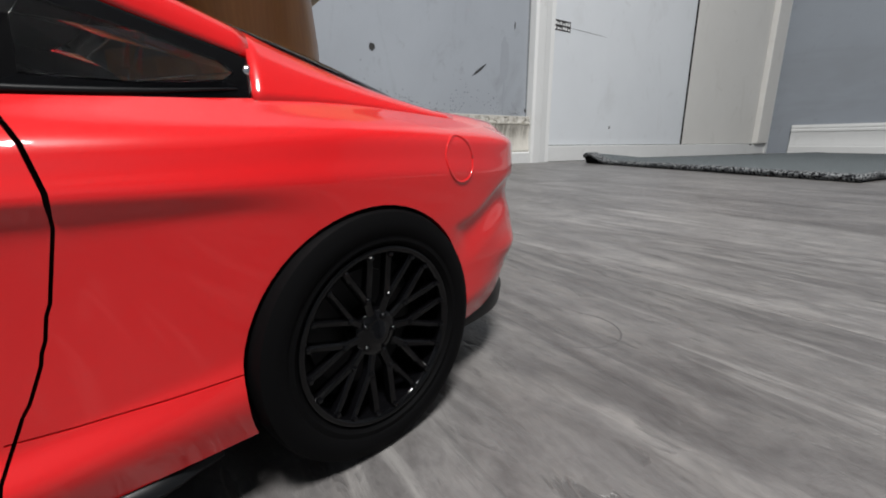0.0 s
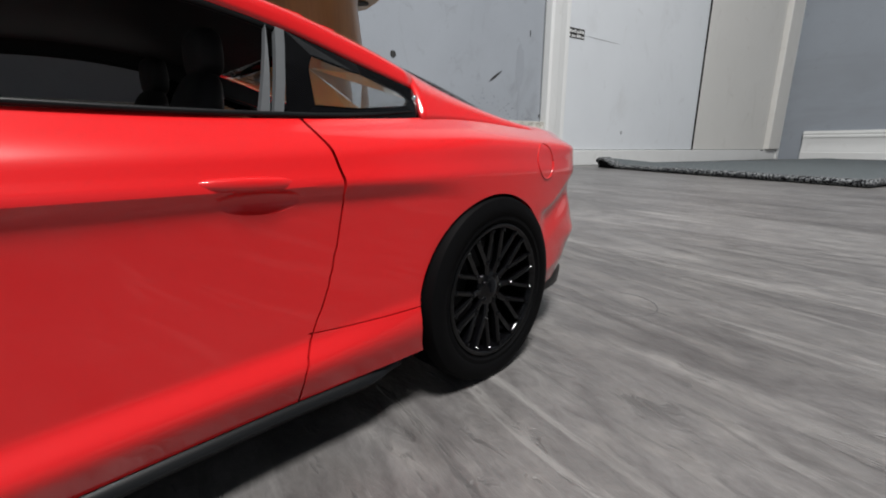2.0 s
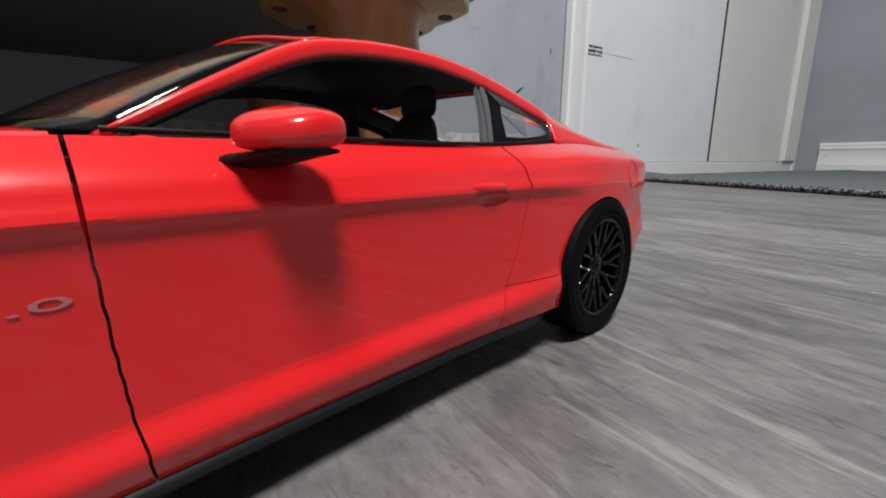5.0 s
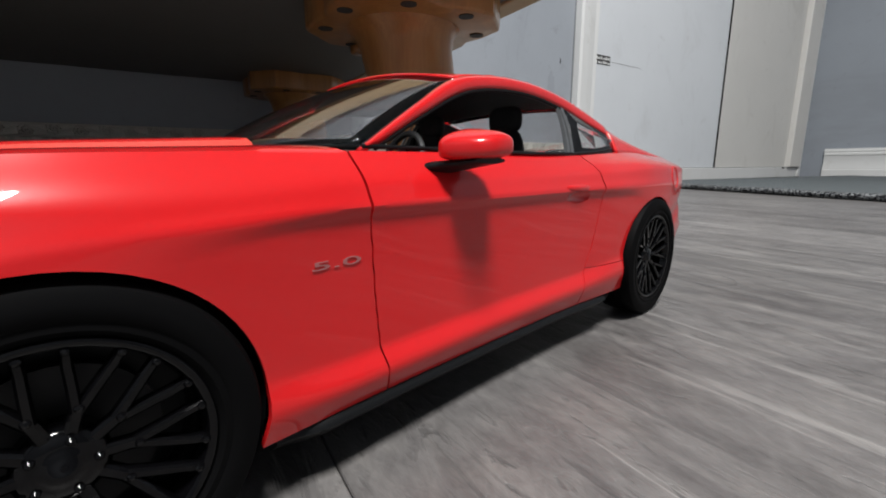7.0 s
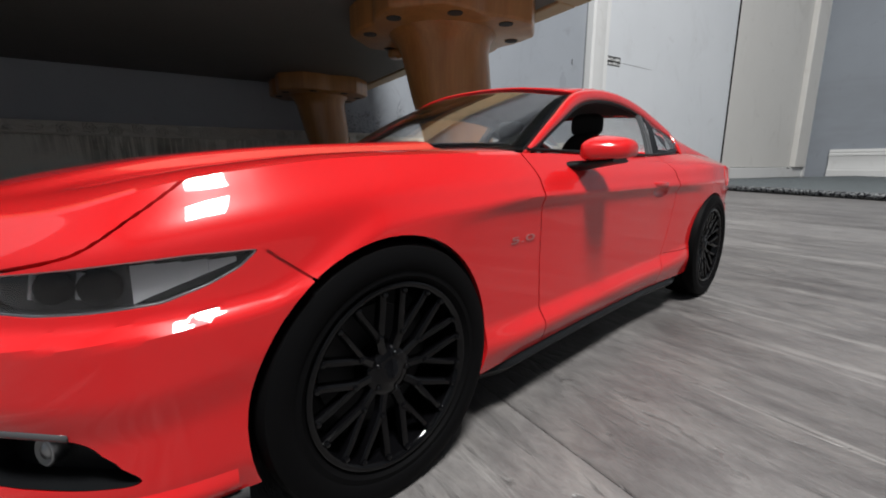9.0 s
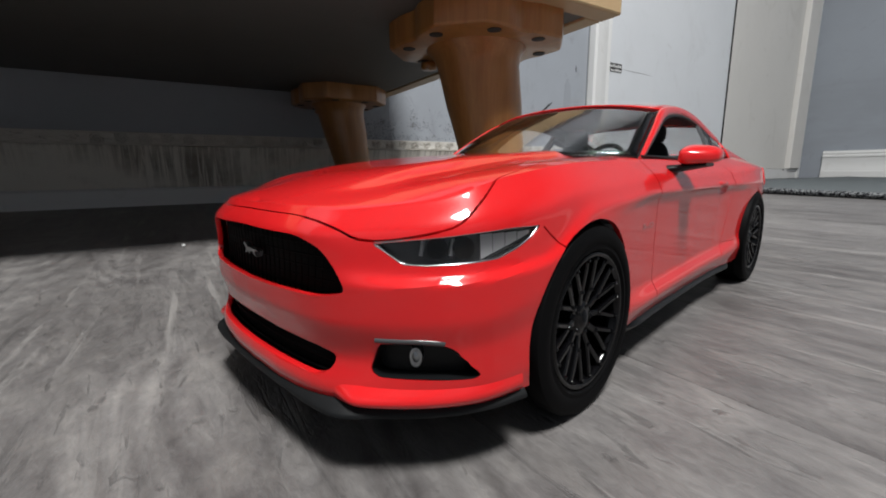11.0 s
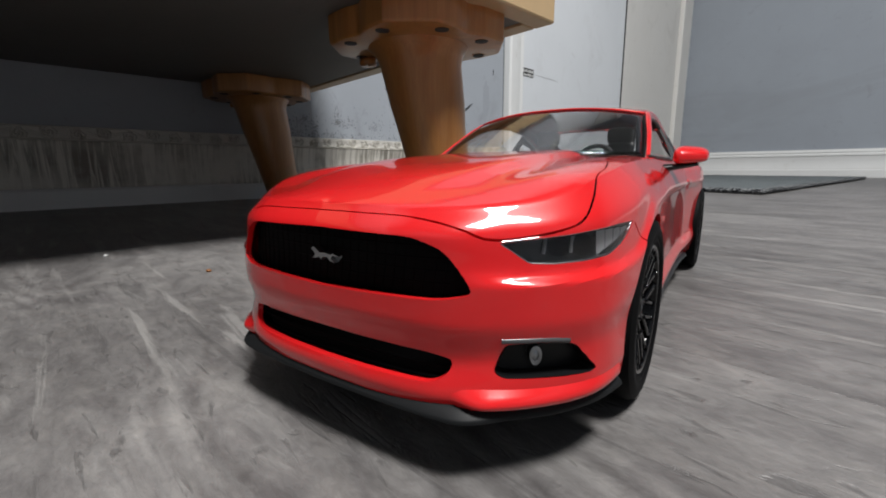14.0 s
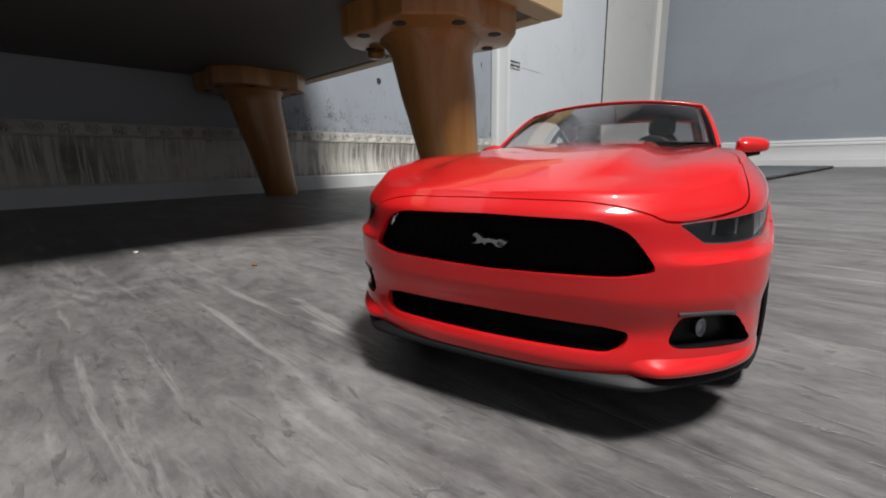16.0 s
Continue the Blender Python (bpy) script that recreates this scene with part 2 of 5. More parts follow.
def box(bm, lo, hi, bevel=0.0, seg=2):
    vs = [bm.verts.new((x, y, z)) for x in (lo[0], hi[0]) for y in (lo[1], hi[1]) for z in (lo[2], hi[2])]
    faces = [bm.faces.new([vs[i] for i in f]) for f in ((0, 1, 3, 2), (4, 6, 7, 5), (0, 4, 5, 1), (2, 3, 7, 6), (0, 2, 6, 4), (1, 5, 7, 3))]
    if bevel:
        edges = list({e for f in faces for e in f.edges})
        bmesh.ops.bevel(bm, geom=edges, offset=bevel, segments=seg, affect="EDGES", profile=0.5)
    return bm


def boxed(lo, hi, bevel=0.0, seg=2):
    return box(bmesh.new(), lo, hi, bevel, seg)


def grid(points, bm=None, close_u=False, close_v=False):
    """Faces over a list of rows of points."""
    bm = bm or bmesh.new()
    vs = [[bm.verts.new(p) for p in row] for row in points]
    nu, nv = len(vs), len(vs[0])
    for i in range(nu if close_u else nu - 1):
        for j in range(nv if close_v else nv - 1):
            a, b, c, d = vs[i][j], vs[(i + 1) % nu][j], vs[(i + 1) % nu][(j + 1) % nv], vs[i][(j + 1) % nv]
            quad = []
            for q in (a, b, c, d):
                if q not in quad:
                    quad.append(q)
            if len(quad) > 2:
                bm.faces.new(quad)
    return bm


def lathe(profile, n, axis="y", bm=None, closed=True):
    """Turns a profile of (radius, along) about an axis through the origin."""
    rows = []
    for i in range(n):
        a = 2 * math.pi * i / n
        row = []
        for r, h in profile:
            c, s = r * math.cos(a), r * math.sin(a)
            row.append((c, h, s) if axis == "y" else (c, s, h))
        rows.append(row)
    return grid(rows, bm, close_u=True, close_v=closed)


def prism(poly, fn, lo, hi, bm=None):
    """A closed solid over a polygon; fn(a, b, depth) gives the place."""
    bm = bm or bmesh.new()
    low = [bm.verts.new(fn(a, b, lo)) for a, b in poly]
    top = [bm.verts.new(fn(a, b, hi)) for a, b in poly]
    n = len(poly)
    for i in range(n):
        bm.faces.new((low[i], low[(i + 1) % n], top[(i + 1) % n], top[i]))
    for ring in (low[::-1], top):
        f = bm.faces.new(ring)
    bmesh.ops.triangulate(bm, faces=[f for f in bm.faces if len(f.verts) > 4])
    bmesh.ops.recalc_face_normals(bm, faces=bm.faces)
    return bm


def tube(points, radius, n=8, bm=None, flat=1.0):
    """A round rod along points; radius may be a list."""
    bm = bm or bmesh.new()
    pts = [Vector(p) for p in points]
    rad = radius if isinstance(radius, (list, tuple)) else [radius] * len(pts)
    rows = []
    up = Vector((0, 0, 1))
    for i, p in enumerate(pts):
        d = (pts[min(i + 1, len(pts) - 1)] - pts[max(i - 1, 0)]).normalized()
        side = d.cross(up)
        if side.length < 1e-6:
            side = Vector((1, 0, 0))
        side.normalize()
        oth = side.cross(d)
        rows.append([p + (side * math.cos(2 * math.pi * k / n) + oth * math.sin(2 * math.pi * k / n) * flat) * rad[i] for k in range(n)])
    grid(rows, bm, close_v=True)
    for row in (rows[0], rows[-1]):
        vs = [bm.verts.new(p) for p in row]
        bm.faces.new(vs)
    bmesh.ops.remove_doubles(bm, verts=bm.verts, dist=1e-6)
    bmesh.ops.recalc_face_normals(bm, faces=bm.faces)
    return bm


def pchip(xs, ys, x):
    """Shape-keeping cubic interpolation."""
    xs, ys = np.asarray(xs, float), np.asarray(ys, float)
    h, d = np.diff(xs), np.diff(ys) / np.diff(xs)
    m = np.zeros_like(ys)
    m[0], m[-1] = d[0], d[-1]
    for i in range(1, len(xs) - 1):
        if d[i - 1] * d[i] > 0:
            w1, w2 = 2 * h[i] + h[i - 1], h[i] + 2 * h[i - 1]
            m[i] = (w1 + w2) / (w1 / d[i - 1] + w2 / d[i])
    x = np.clip(x, xs[0], xs[-1])
    i = np.clip(np.searchsorted(xs, x) - 1, 0, len(xs) - 2)
    t = (x - xs[i]) / h[i]
    return (2 * t**3 - 3 * t**2 + 1) * ys[i] + (t**3 - 2 * t**2 + t) * h[i] * m[i] + (3 * t**2 - 2 * t**3) * ys[i + 1] + (t**3 - t**2) * h[i] * m[i + 1]


def spline(pts, n):
    """n points of a smooth curve through pts."""
    P = np.asarray(pts, float)
    k = np.concatenate(([0], np.cumsum(np.linalg.norm(np.diff(P, axis=0), axis=1) ** 0.8 + 1e-9)))
    m = np.gradient(P, k, axis=0)
    x = np.linspace(0, k[-1], n)
    i = np.clip(np.searchsorted(k, x) - 1, 0, len(k) - 2)
    h = (k[i + 1] - k[i])[:, None]
    t = ((x - k[i]) / (k[i + 1] - k[i]))[:, None]
    return (2 * t**3 - 3 * t**2 + 1) * P[i] + (t**3 - 2 * t**2 + t) * h * m[i] + (3 * t**2 - 2 * t**3) * P[i + 1] + (t**3 - t**2) * h * m[i + 1]


# ---------------------------------------------------------------- the room
WX, WY = -0.77, 2.245          # the two walls that meet behind the mat
EX, SY, TOP = 2.3, -1.7, 2.4   # the far sides of the room and its ceiling
DOOR0, DOOR1 = 0.786, 2.220

wall_w = link("wall_west", boxed((WX - 0.1, SY - 0.1, 0), (WX, DOOR0, TOP)), M_WALL, None, "blue-grey painted wall with scuffs and dirt", False)
tagged(wall_w, kind="structure", category="wall")
bm = boxed((WX - 0.1, DOOR0, 2.08), (WX, WY + 0.1, TOP))
tagged(link("wall_over_door", bm, M_WALL, None, "blue-grey painted wall over the white door", False), kind="structure", category="wall")
tagged(link("wall_north", boxed((WX - 0.1, WY, 0), (EX + 0.1, WY + 0.1, TOP)), M_WALLR, None, "slate blue painted wall", False), kind="structure", category="wall")
tagged(link("wall_east", boxed((EX, SY, 0), (EX + 0.1, WY, TOP)), M_WALLP, None, "dark slate painted wall", False), kind="structure", category="wall")
tagged(link("wall_south", boxed((WX, SY - 0.1, 0), (EX + 0.1, SY, TOP)), M_WALLP, None, "dark slate painted wall", False), kind="structure", category="wall")
tagged(link("ceiling", boxed((WX - 0.1, SY - 0.1, TOP), (EX + 0.1, WY + 0.1, TOP + 0.1)), M_CEIL, None, "plain pale grey ceiling", False), kind="structure", category="ceiling")

# skirting of the west wall: plinth, dished board, carved strip


def skirting(name, start, end, along, profile, material, label):
    """A moulded board; profile of (out, z)."""
    bm = bmesh.new()
    rows = []
    for k in (start, end):
        rows.append([(WX + o, k, z) if along == "y" else (k, WY - o, z) for o, z in profile])
    grid(rows, bm)
    for row in rows:
        bm.faces.new([bm.verts.new(p) for p in row])
    bmesh.ops.recalc_face_normals(bm, faces=bm.faces)
    return tagged(link(name, bm, material, None, label, False), kind="structure", category="skirting board")


PLINTH = [(0, 0), (0.016, 0), (0.016, 0.024), (0.013, 0.027), (0, 0.027)]
skirting("baseboard_plinth", SY, DOOR0, "y", PLINTH, M_WHITE, "plain white plinth at the foot of the skirting")
dish = [(0, 0.0275), (0.012, 0.0275), (0.0128, 0.031)] + [(0.0125 - 0.0045 * math.sin(math.pi * i / 10) + 0.002 * i / 10, 0.033 + 0.00567 * i) for i in range(11)] + [(0.0155, 0.0912), (0, 0.0912)]
skirting("baseboard", SY, DOOR0, "y", dish, M_SKIRT, "white dished skirting board with runs of dirt")
CARVE0, CARVE1 = 0.0915, 0.1107


def carved_strip():
    """A strip of scrolls and leaves in relief between two beads."""
    m = 28
    ys = np.concatenate((np.linspace(SY, -0.3, 300)[:-1], np.linspace(-0.3, DOOR0, 2000)))
    n = len(ys)
    zs = np.linspace(CARVE0, CARVE1, m)
    Y, Z = np.meshgrid(ys, zs, indexing="ij")
    p = 0.058
    c = (CARVE0 + CARVE1) / 2
    ph = 2 * np.pi * Y / p
    wave = np.abs(Z - c - 0.0040 * np.sin(ph))
    stem = np.exp(-((wave - 0.0013) / 0.0006) ** 2)
    lx = (Y / p * 2) % 1 - 0.5
    sgn = np.where((np.floor(Y / p * 2) % 2) == 0, -1, 1)
    dz = Z - c - 0.0018 * sgn
    r = np.sqrt((lx * p / 2) ** 2 + dz ** 2)
    ang = np.arctan2(dz, lx * p / 2)
    curl = np.exp(-(r / 0.0085) ** 4) * (0.5 + 0.5 * np.cos(r * 1700 + 2 * ang)) ** 3
    lobe = np.exp(-((r - 0.0068 - 0.0016 * np.cos(5 * ang)) / 0.0007) ** 2)
    H = 0.0044 - 0.0042 * np.maximum(np.maximum(0.3 * stem, curl), 0.85 * lobe)
    edge = np.minimum(Z - CARVE0, CARVE1 - Z)
    H = np.where(edge < 0.0022, 0.0036 * np.sqrt(np.clip(1 - ((edge - 0.0011) / 0.0012) ** 2, 0, 1)), H)
    X = WX + 0.0075 + H
    verts = [(float(X[i, j]), float(Y[i, j]), float(Z[i, j])) for i in range(n) for j in range(m)]
    faces = [(i * m + j, (i + 1) * m + j, (i + 1) * m + j + 1, i * m + j + 1) for i in range(n - 1) for j in range(m - 1)]
    k = len(verts)
    verts += [(WX, SY, CARVE1), (WX, DOOR0, CARVE1), (float(X[-1, -1]), DOOR0, CARVE1), (float(X[0, -1]), SY, CARVE1)]
    faces.append((k, k + 1, k + 2, k + 3))
    me = bpy.data.meshes.new("baseboard_carved_strip")
    me.from_pydata(verts, [], faces)
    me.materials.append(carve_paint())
    ob = new("baseboard_carved_strip", me)
    return tagged(ob, "off-white carved strip of scrolls, darker in its hollows", "moulding", kind="structure")


def carve_paint():
    n = Nodes("carved_white_paint", 0.55, 0, 0, 0.4)
    geo = n.tree.nodes.new("ShaderNodeNewGeometry")
    v = n.place()
    a = n.noise(v, 40.0, 4)
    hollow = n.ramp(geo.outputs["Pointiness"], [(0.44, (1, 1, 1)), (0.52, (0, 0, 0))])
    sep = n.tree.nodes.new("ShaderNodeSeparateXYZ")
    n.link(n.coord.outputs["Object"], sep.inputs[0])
    # the colour darkens with the depth of the relief
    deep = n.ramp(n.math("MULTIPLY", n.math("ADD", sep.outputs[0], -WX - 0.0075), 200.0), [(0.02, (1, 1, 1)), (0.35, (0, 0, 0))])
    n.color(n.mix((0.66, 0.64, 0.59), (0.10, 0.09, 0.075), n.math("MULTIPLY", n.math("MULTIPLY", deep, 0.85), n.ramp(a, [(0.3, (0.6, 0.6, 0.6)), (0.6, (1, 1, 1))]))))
    return n.mat


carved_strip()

prof_n = [(0, 0), (0.014, 0), (0.014, 0.030), (0.012, 0.033), (0.012, 0.036)] + [(0.012 - 0.003 * math.sin(math.pi * i / 8), 0.036 + 0.0065 * i) for i in range(9)] + [(0.015, 0.090), (0.015, 0.097), (0.0125, 0.100), (0.0145, 0.106), (0.012, 0.116), (0, 0.116)]
skirting("baseboard_north", WX + 0.09, EX, "x", prof_n, M_WHITE, "white moulded skirting board")

# ---------------------------------------------------------------- the white door unit


def door_unit():
    frame_ob = tagged(new("door_1"), "white painted cupboard door unit with two flush leaves", "door", kind="structure")
    # casing with a shallow step
    bm = bmesh.new()
    sec = [(0.0, 0.0), (0.020, 0.0), (0.024, 0.006), (0.024, 0.030), (0.019, 0.036), (0.017, 0.055), (0.019, 0.066), (0.0, 0.070)]
    rows = [[(WX + o - 0.002, DOOR0 + 0.0005 + y, z) for o, y in sec] for z in (0.0, 2.08)]
    grid(rows, bm)
    for row in rows:
        bm.faces.new([bm.verts.new(p) for p in row])
    bmesh.ops.recalc_face_normals(bm, faces=bm.faces)
    part("casing", bm, M_WHITE, frame_ob, "chipped white door casing", False)
    part("bottom_rail", boxed((WX - 0.05, DOOR0 + 0.071, 0), (WX + 0.006, DOOR1, 0.041), 0.002), M_WHITE, frame_ob, "", False)
    part("leaf", boxed((WX - 0.045, DOOR0 + 0.072, 0.0425), (WX - 0.001, 1.530, 2.07), 0.0015), M_DOOR, frame_ob, "bluish white flush door leaf", False)
    part("leaf", boxed((WX - 0.045, 1.5425, 0.0425), (WX - 0.001, DOOR1 - 0.108, 2.07), 0.0015), M_CREAM, frame_ob, "cream white flush door leaf", False)
    part("casing", boxed((WX - 0.045, DOOR1 - 0.1065, 0.0425), (WX + 0.018, DOOR1, 2.08), 0.003), M_CREAM, frame_ob, "", False)
    # black strip standing in for the shade inside the gap between the leaves
    part("gap_shade", boxed((WX - 0.04, 1.5302, 0.0425), (WX - 0.0016, 1.5423, 2.07)), M_GRILLE, frame_ob, "", False)
    part("head_rail", boxed((WX - 0.05, DOOR0 + 0.071, 2.0715), (WX + 0.004, DOOR1 - 0.108, 2.0795)), M_WHITE, frame_ob, "", False)
    part("backing", boxed((WX - 0.09, DOOR0 + 0.005, 0), (WX - 0.052, WY, 2.08)), M_BLACK, frame_ob, "", False)
    return frame_ob


door_unit()
tagged(link("wall_corner_strip", boxed((WX - 0.04, DOOR1 + 0.001, 0), (WX + 0.012, WY - 0.001, 2.08), 0.002), M_WHITE, None, "white filler strip in the corner", False), kind="structure", category="trim")

# ---------------------------------------------------------------- bed on wooden legs
BX, BY, BZ = -0.2190, 0.167, 0.188


def bed():
    thing = tagged(new("bed"), "low bed with a grey board underside on turned beech legs", "bed")
    part("underside_board", boxed((WX + 0.02, SY + 0.5, BZ - 0.002), (BX - 0.022, BY - 0.022, BZ + 0.012)), M_BOARD, thing, "dark brown unpainted board", False)
    part("side_rail", boxed((BX - 0.0215, SY + 0.5, BZ - 0.004), (BX, BY, BZ + 0.045), 0.002), M_BEECH, thing, "pale beech edging", False)
    part("end_rail", boxed((WX + 0.02, BY - 0.0215, BZ - 0.004), (BX - 0.022, BY, BZ + 0.045), 0.002), M_BEECH, thing, "pale beech edging", False)
    part("mattress", boxed((WX + 0.02, SY + 0.5, BZ + 0.046), (BX - 0.003, BY - 0.003, BZ + 0.27), 0.03, 3), M_SHEET, thing, "pale blue-grey sheet", True)
    for cx, cy, yaw in ((-0.3045, 0.0695, 0), (-0.698, 0.067, 1), (-0.304, -1.02, 0), (-0.697, -1.02, 1)):
        leg(thing, cx, cy, (0.015, 0.022) if yaw == 0 else (0.016, 0.026))
    return thing


def leg(thing, cx, cy, tilt):
    """A tapered, leaning leg on a clover-shaped screw plate."""
    ztop = BZ - 0.003
    zp = ztop - 0.024
    poly = []
    for i in range(96):
        a = 2 * math.pi * i / 96
        k = max(abs(math.cos(a)), abs(math.sin(a)))
        q = max(abs(math.cos(a + math.pi / 4)), abs(math.sin(a + math.pi / 4)))
        rr = min(0.070 / k, 0.079 / q) * (1 - 0.06 * max(0.0, math.cos(4 * a)) ** 6)
        poly.append((cx + rr * math.cos(a), cy + rr * math.sin(a)))
    bm = prism(poly, lambda a, b, d: (a, b, d), zp, ztop)
    bottom = [e for e in bm.edges if all(abs(v.co.z - zp) < 1e-6 for v in e.verts) and any(abs(f.normal.z) < 0.5 for f in e.link_faces)]
    bmesh.ops.bevel(bm, geom=bottom, offset=0.003, segments=3, affect="EDGES", profile=0.5)
    plate = part("screw_plate", bm, M_LEG, thing, "eight-sided beech mounting plate", True)
    sharp(plate, 30)
    # tapered leg leaning outwards
    n, rows = 40, []
    for z, r in ((zp + 0.004, 0.0470), (zp - 0.001, 0.0465), (zp - 0.006, 0.0415), (zp - 0.016, 0.0385), (zp - 0.05, 0.0362), (0.09, 0.0335), (0.045, 0.0290), (0.004, 0.0255), (0.0, 0.0240)):
        lean = (zp - z) / zp
        rows.append([(cx + tilt[0] * lean + r * math.cos(2 * math.pi * k / n), cy + tilt[1] * lean + r * math.sin(2 * math.pi * k / n), z) for k in range(n)])
    bm = grid(rows, close_v=True)
    bm.faces.new([bm.verts.new(p) for p in rows[-1]])
    bmesh.ops.recalc_face_normals(bm, faces=bm.faces)
    part("leg", bm, M_LEG, thing, "tapered beech leg")
    for k in range(8):
        a = math.pi / 8 + k * math.pi / 4
        bm = lathe([(0.0, -0.0006), (0.0058, -0.0006), (0.0058, 0.0004), (0.0, 0.0004)], 16, "z")
        for v in bm.verts:
            v.co += Vector((cx + 0.063 * math.cos(a), cy + 0.063 * math.sin(a), zp))
        part("screw_hole", bm, M_SCUFF, plate, "", False)
    bm = lathe([(0.0, -0.007), (0.0075, -0.007), (0.0085, -0.005), (0.0085, 0.0005), (0.0, 0.0005)], 18, "z")
    for v in bm.verts:
        v.co += Vector((cx - 0.060, cy - 0.016, zp))
    part("bolt", bm, M_LEG, plate)


bed()

# ---------------------------------------------------------------- door mat
A, B, C4, D = Vector((-0.665, 0.8835, 0)), Vector((-0.1315, 0.7155, 0)), Vector((-0.041, 1.92, 0)), Vector((-0.564, 2.062, 0))


def door_mat():
    n, m = 50, 70
    def lift(i, j):
        s, t = i / n, j / m
        k = max(0, min(1, 1 - s / 0.15))
        return 0.019 * k * k * (3 - 2 * k) * max(0, 1 - t / 0.16) ** 0.8 * (0.6 + 0.4 * min(1, s / 0.03)) + 0.003 * noise.noise((s * 5, t * 7, 0.3)) * (s > 0.02)
    def at(i, j, up):
        s, t = i / n, j / m
        p = (A * (1 - s) + B * s) * (1 - t) + (D * (1 - s) + C4 * s) * t
        return (p.x, p.y, 0.0005 + max(0, lift(i, j)) + up)
    thing = tagged(new("door_mat"), "dark grey felt door mat with a curled corner", "mat")
    bm = bmesh.new()
    top = [[at(i, j, 0.0085) for j in range(m + 1)] for i in range(n + 1)]
    bot = [[at(i, j, 0.0) for j in range(m + 1)] for i in range(n + 1)]
    grid(top, bm)
    part("felt", bm, M_FELT, thing)
    part("backing", grid([r[::-1] for r in bot]), M_GRILLE, thing, "black rubber underside")
    fold = [(0, j) for j in range(11, 0, -1)] + [(i, 0) for i in range(8)]
    rows = []
    for i, j in fold:
        p, q = Vector(at(i, j, 0.003)), Vector(at(min(i + 1, n), j + 0.8, 0))
        mid = p.lerp(q, 0.25)
        rows.append([p, (mid.x, mid.y, p.z * 0.5), (p.x * 0.7 + q.x * 0.3, p.y * 0.7 + q.y * 0.3, 0.0004)])
    part("folded_corner", grid(rows), M_GRILLE, thing, "black underside folded in")
    ring = [(i, 0) for i in range(n)] + [(n, j) for j in range(m)] + [(i, m) for i in range(n, 0, -1)] + [(0, j) for j in range(m, 0, -1)]
    c = (A + B + C4 + D) / 4
    rows = []
    for i, j in ring:
        p = Vector(at(i, j, 0))
        o = (p - c)
        o.z = 0
        o.normalize()
        rows.append([p - o * 0.004, p + o * 0.002 + Vector((0, 0, 0.002)), p + o * 0.004 + Vector((0, 0, 0.0055)), p + o * 0.002 + Vector((0, 0, 0.0094)), p - o * 0.016 + Vector((0, 0, 0.0098)), p - o * 0.02 + Vector((0, 0, 0.008))])
    part("binding", grid(rows, close_u=True), M_EDGE, thing, "black and white speckled bound edge")
    return thing


door_mat()

# ---------------------------------------------------------------- marks on the wall and door


def mark(name, y0, y1, z0, z1, x, label, category, tilt=0.0, material=None):
    bm = bmesh.new()
    cy, cz = (y0 + y1) / 2, (z0 + z1) / 2
    pts = []
    rnd = random.Random(name + str(round(y0, 3)))
    for k in range(26):
        a = 2 * math.pi * k / 26
        r = 1 + 0.25 * (rnd.random() - 0.5)
        dy, dz = (y1 - y0) / 2 * math.cos(a) * r, (z1 - z0) / 2 * math.sin(a) * r
        pts.append((x, cy + dy * math.cos(tilt) - dz * math.sin(tilt), cz + dy * math.sin(tilt) + dz * math.cos(tilt)))
    low = [bm.verts.new(p) for p in pts]
    top = [bm.verts.new((p[0] + 0.0006, p[1], p[2])) for p in pts]
    for i in range(26):
        bm.faces.new((low[i], low[(i + 1) % 26], top[(i + 1) % 26], top[i]))
    bm.faces.new(top)
    bmesh.ops.recalc_face_normals(bm, faces=bm.faces)
    ob = link(name, bm, material or M_SCUFF, None, label, False)
    return tagged(ob, category=category)


mark("scuff_mark", 0.6142, 0.6579, 0.2029, 0.2081, WX - 0.0002, "short black scuff mark on the wall", "scuff", 0.62)
mark("scuff_mark", 0.7360, 0.7396, 0.3008, 0.3154, WX - 0.0002, "thin black tick on the wall", "scuff")
sticker = tagged(new("sticker"), "small black and white printed strip on the white door", "sticker")
part("backing", boxed((WX - 0.0012, 0.858, 0.3175), (WX - 0.0004, 0.928, 0.3413)), M_SCUFF, sticker, "black printed ground", False)
rs = random.Random(4)
for k in range(7):
    for r in range(2):
        y0, z0 = 0.8605 + k * 0.0096, 0.3200 + r * 0.0105
        dy, dz = 0.005 + 0.003 * rs.random(), 0.004 + 0.0035 * rs.random()
        part("bar", boxed((WX - 0.0005, y0, z0), (WX + 0.0001, y0 + dy, z0 + dz)), M_WHITE, sticker, "", False)
mark("scratch_line", 0.9270, 1.0708, 0.3262, 0.3273, WX - 0.0014, "thin grey scratch on the white door", "scratch", -0.02, M_TRIM)
mark("scuff_mark", 1.1206, 1.1243, 0.0844, 0.0968, WX - 0.0014, "tiny dark tick on the white door", "scuff")
mark("scuff_mark", 1.1237, 1.1280, 0.0895, 0.0916, WX - 0.0014, "tiny dark tick on the white door", "scuff")
M_STAIN2 = plain("speck_dirt", (0.17, 0.18, 0.19), 0.8)
M_RING = plain("dried_ring", (0.085, 0.083, 0.083), 0.7)
M_STAIN_SHADE = plain("dull_stain_and_shade", (0.315, 0.34, 0.375), 0.7)
mark("stain", 0.6954, 0.7225, 0.1900, 0.2780, WX - 0.0004, "grey drip stain on the blue wall", "stain", 0.0, M_STAIN_SHADE)
mark("stain", 0.7058, 0.7120, 0.1123, 0.2055, WX - 0.0003, "thin grey drip running down the wall", "stain", 0.0, M_STAIN_SHADE)
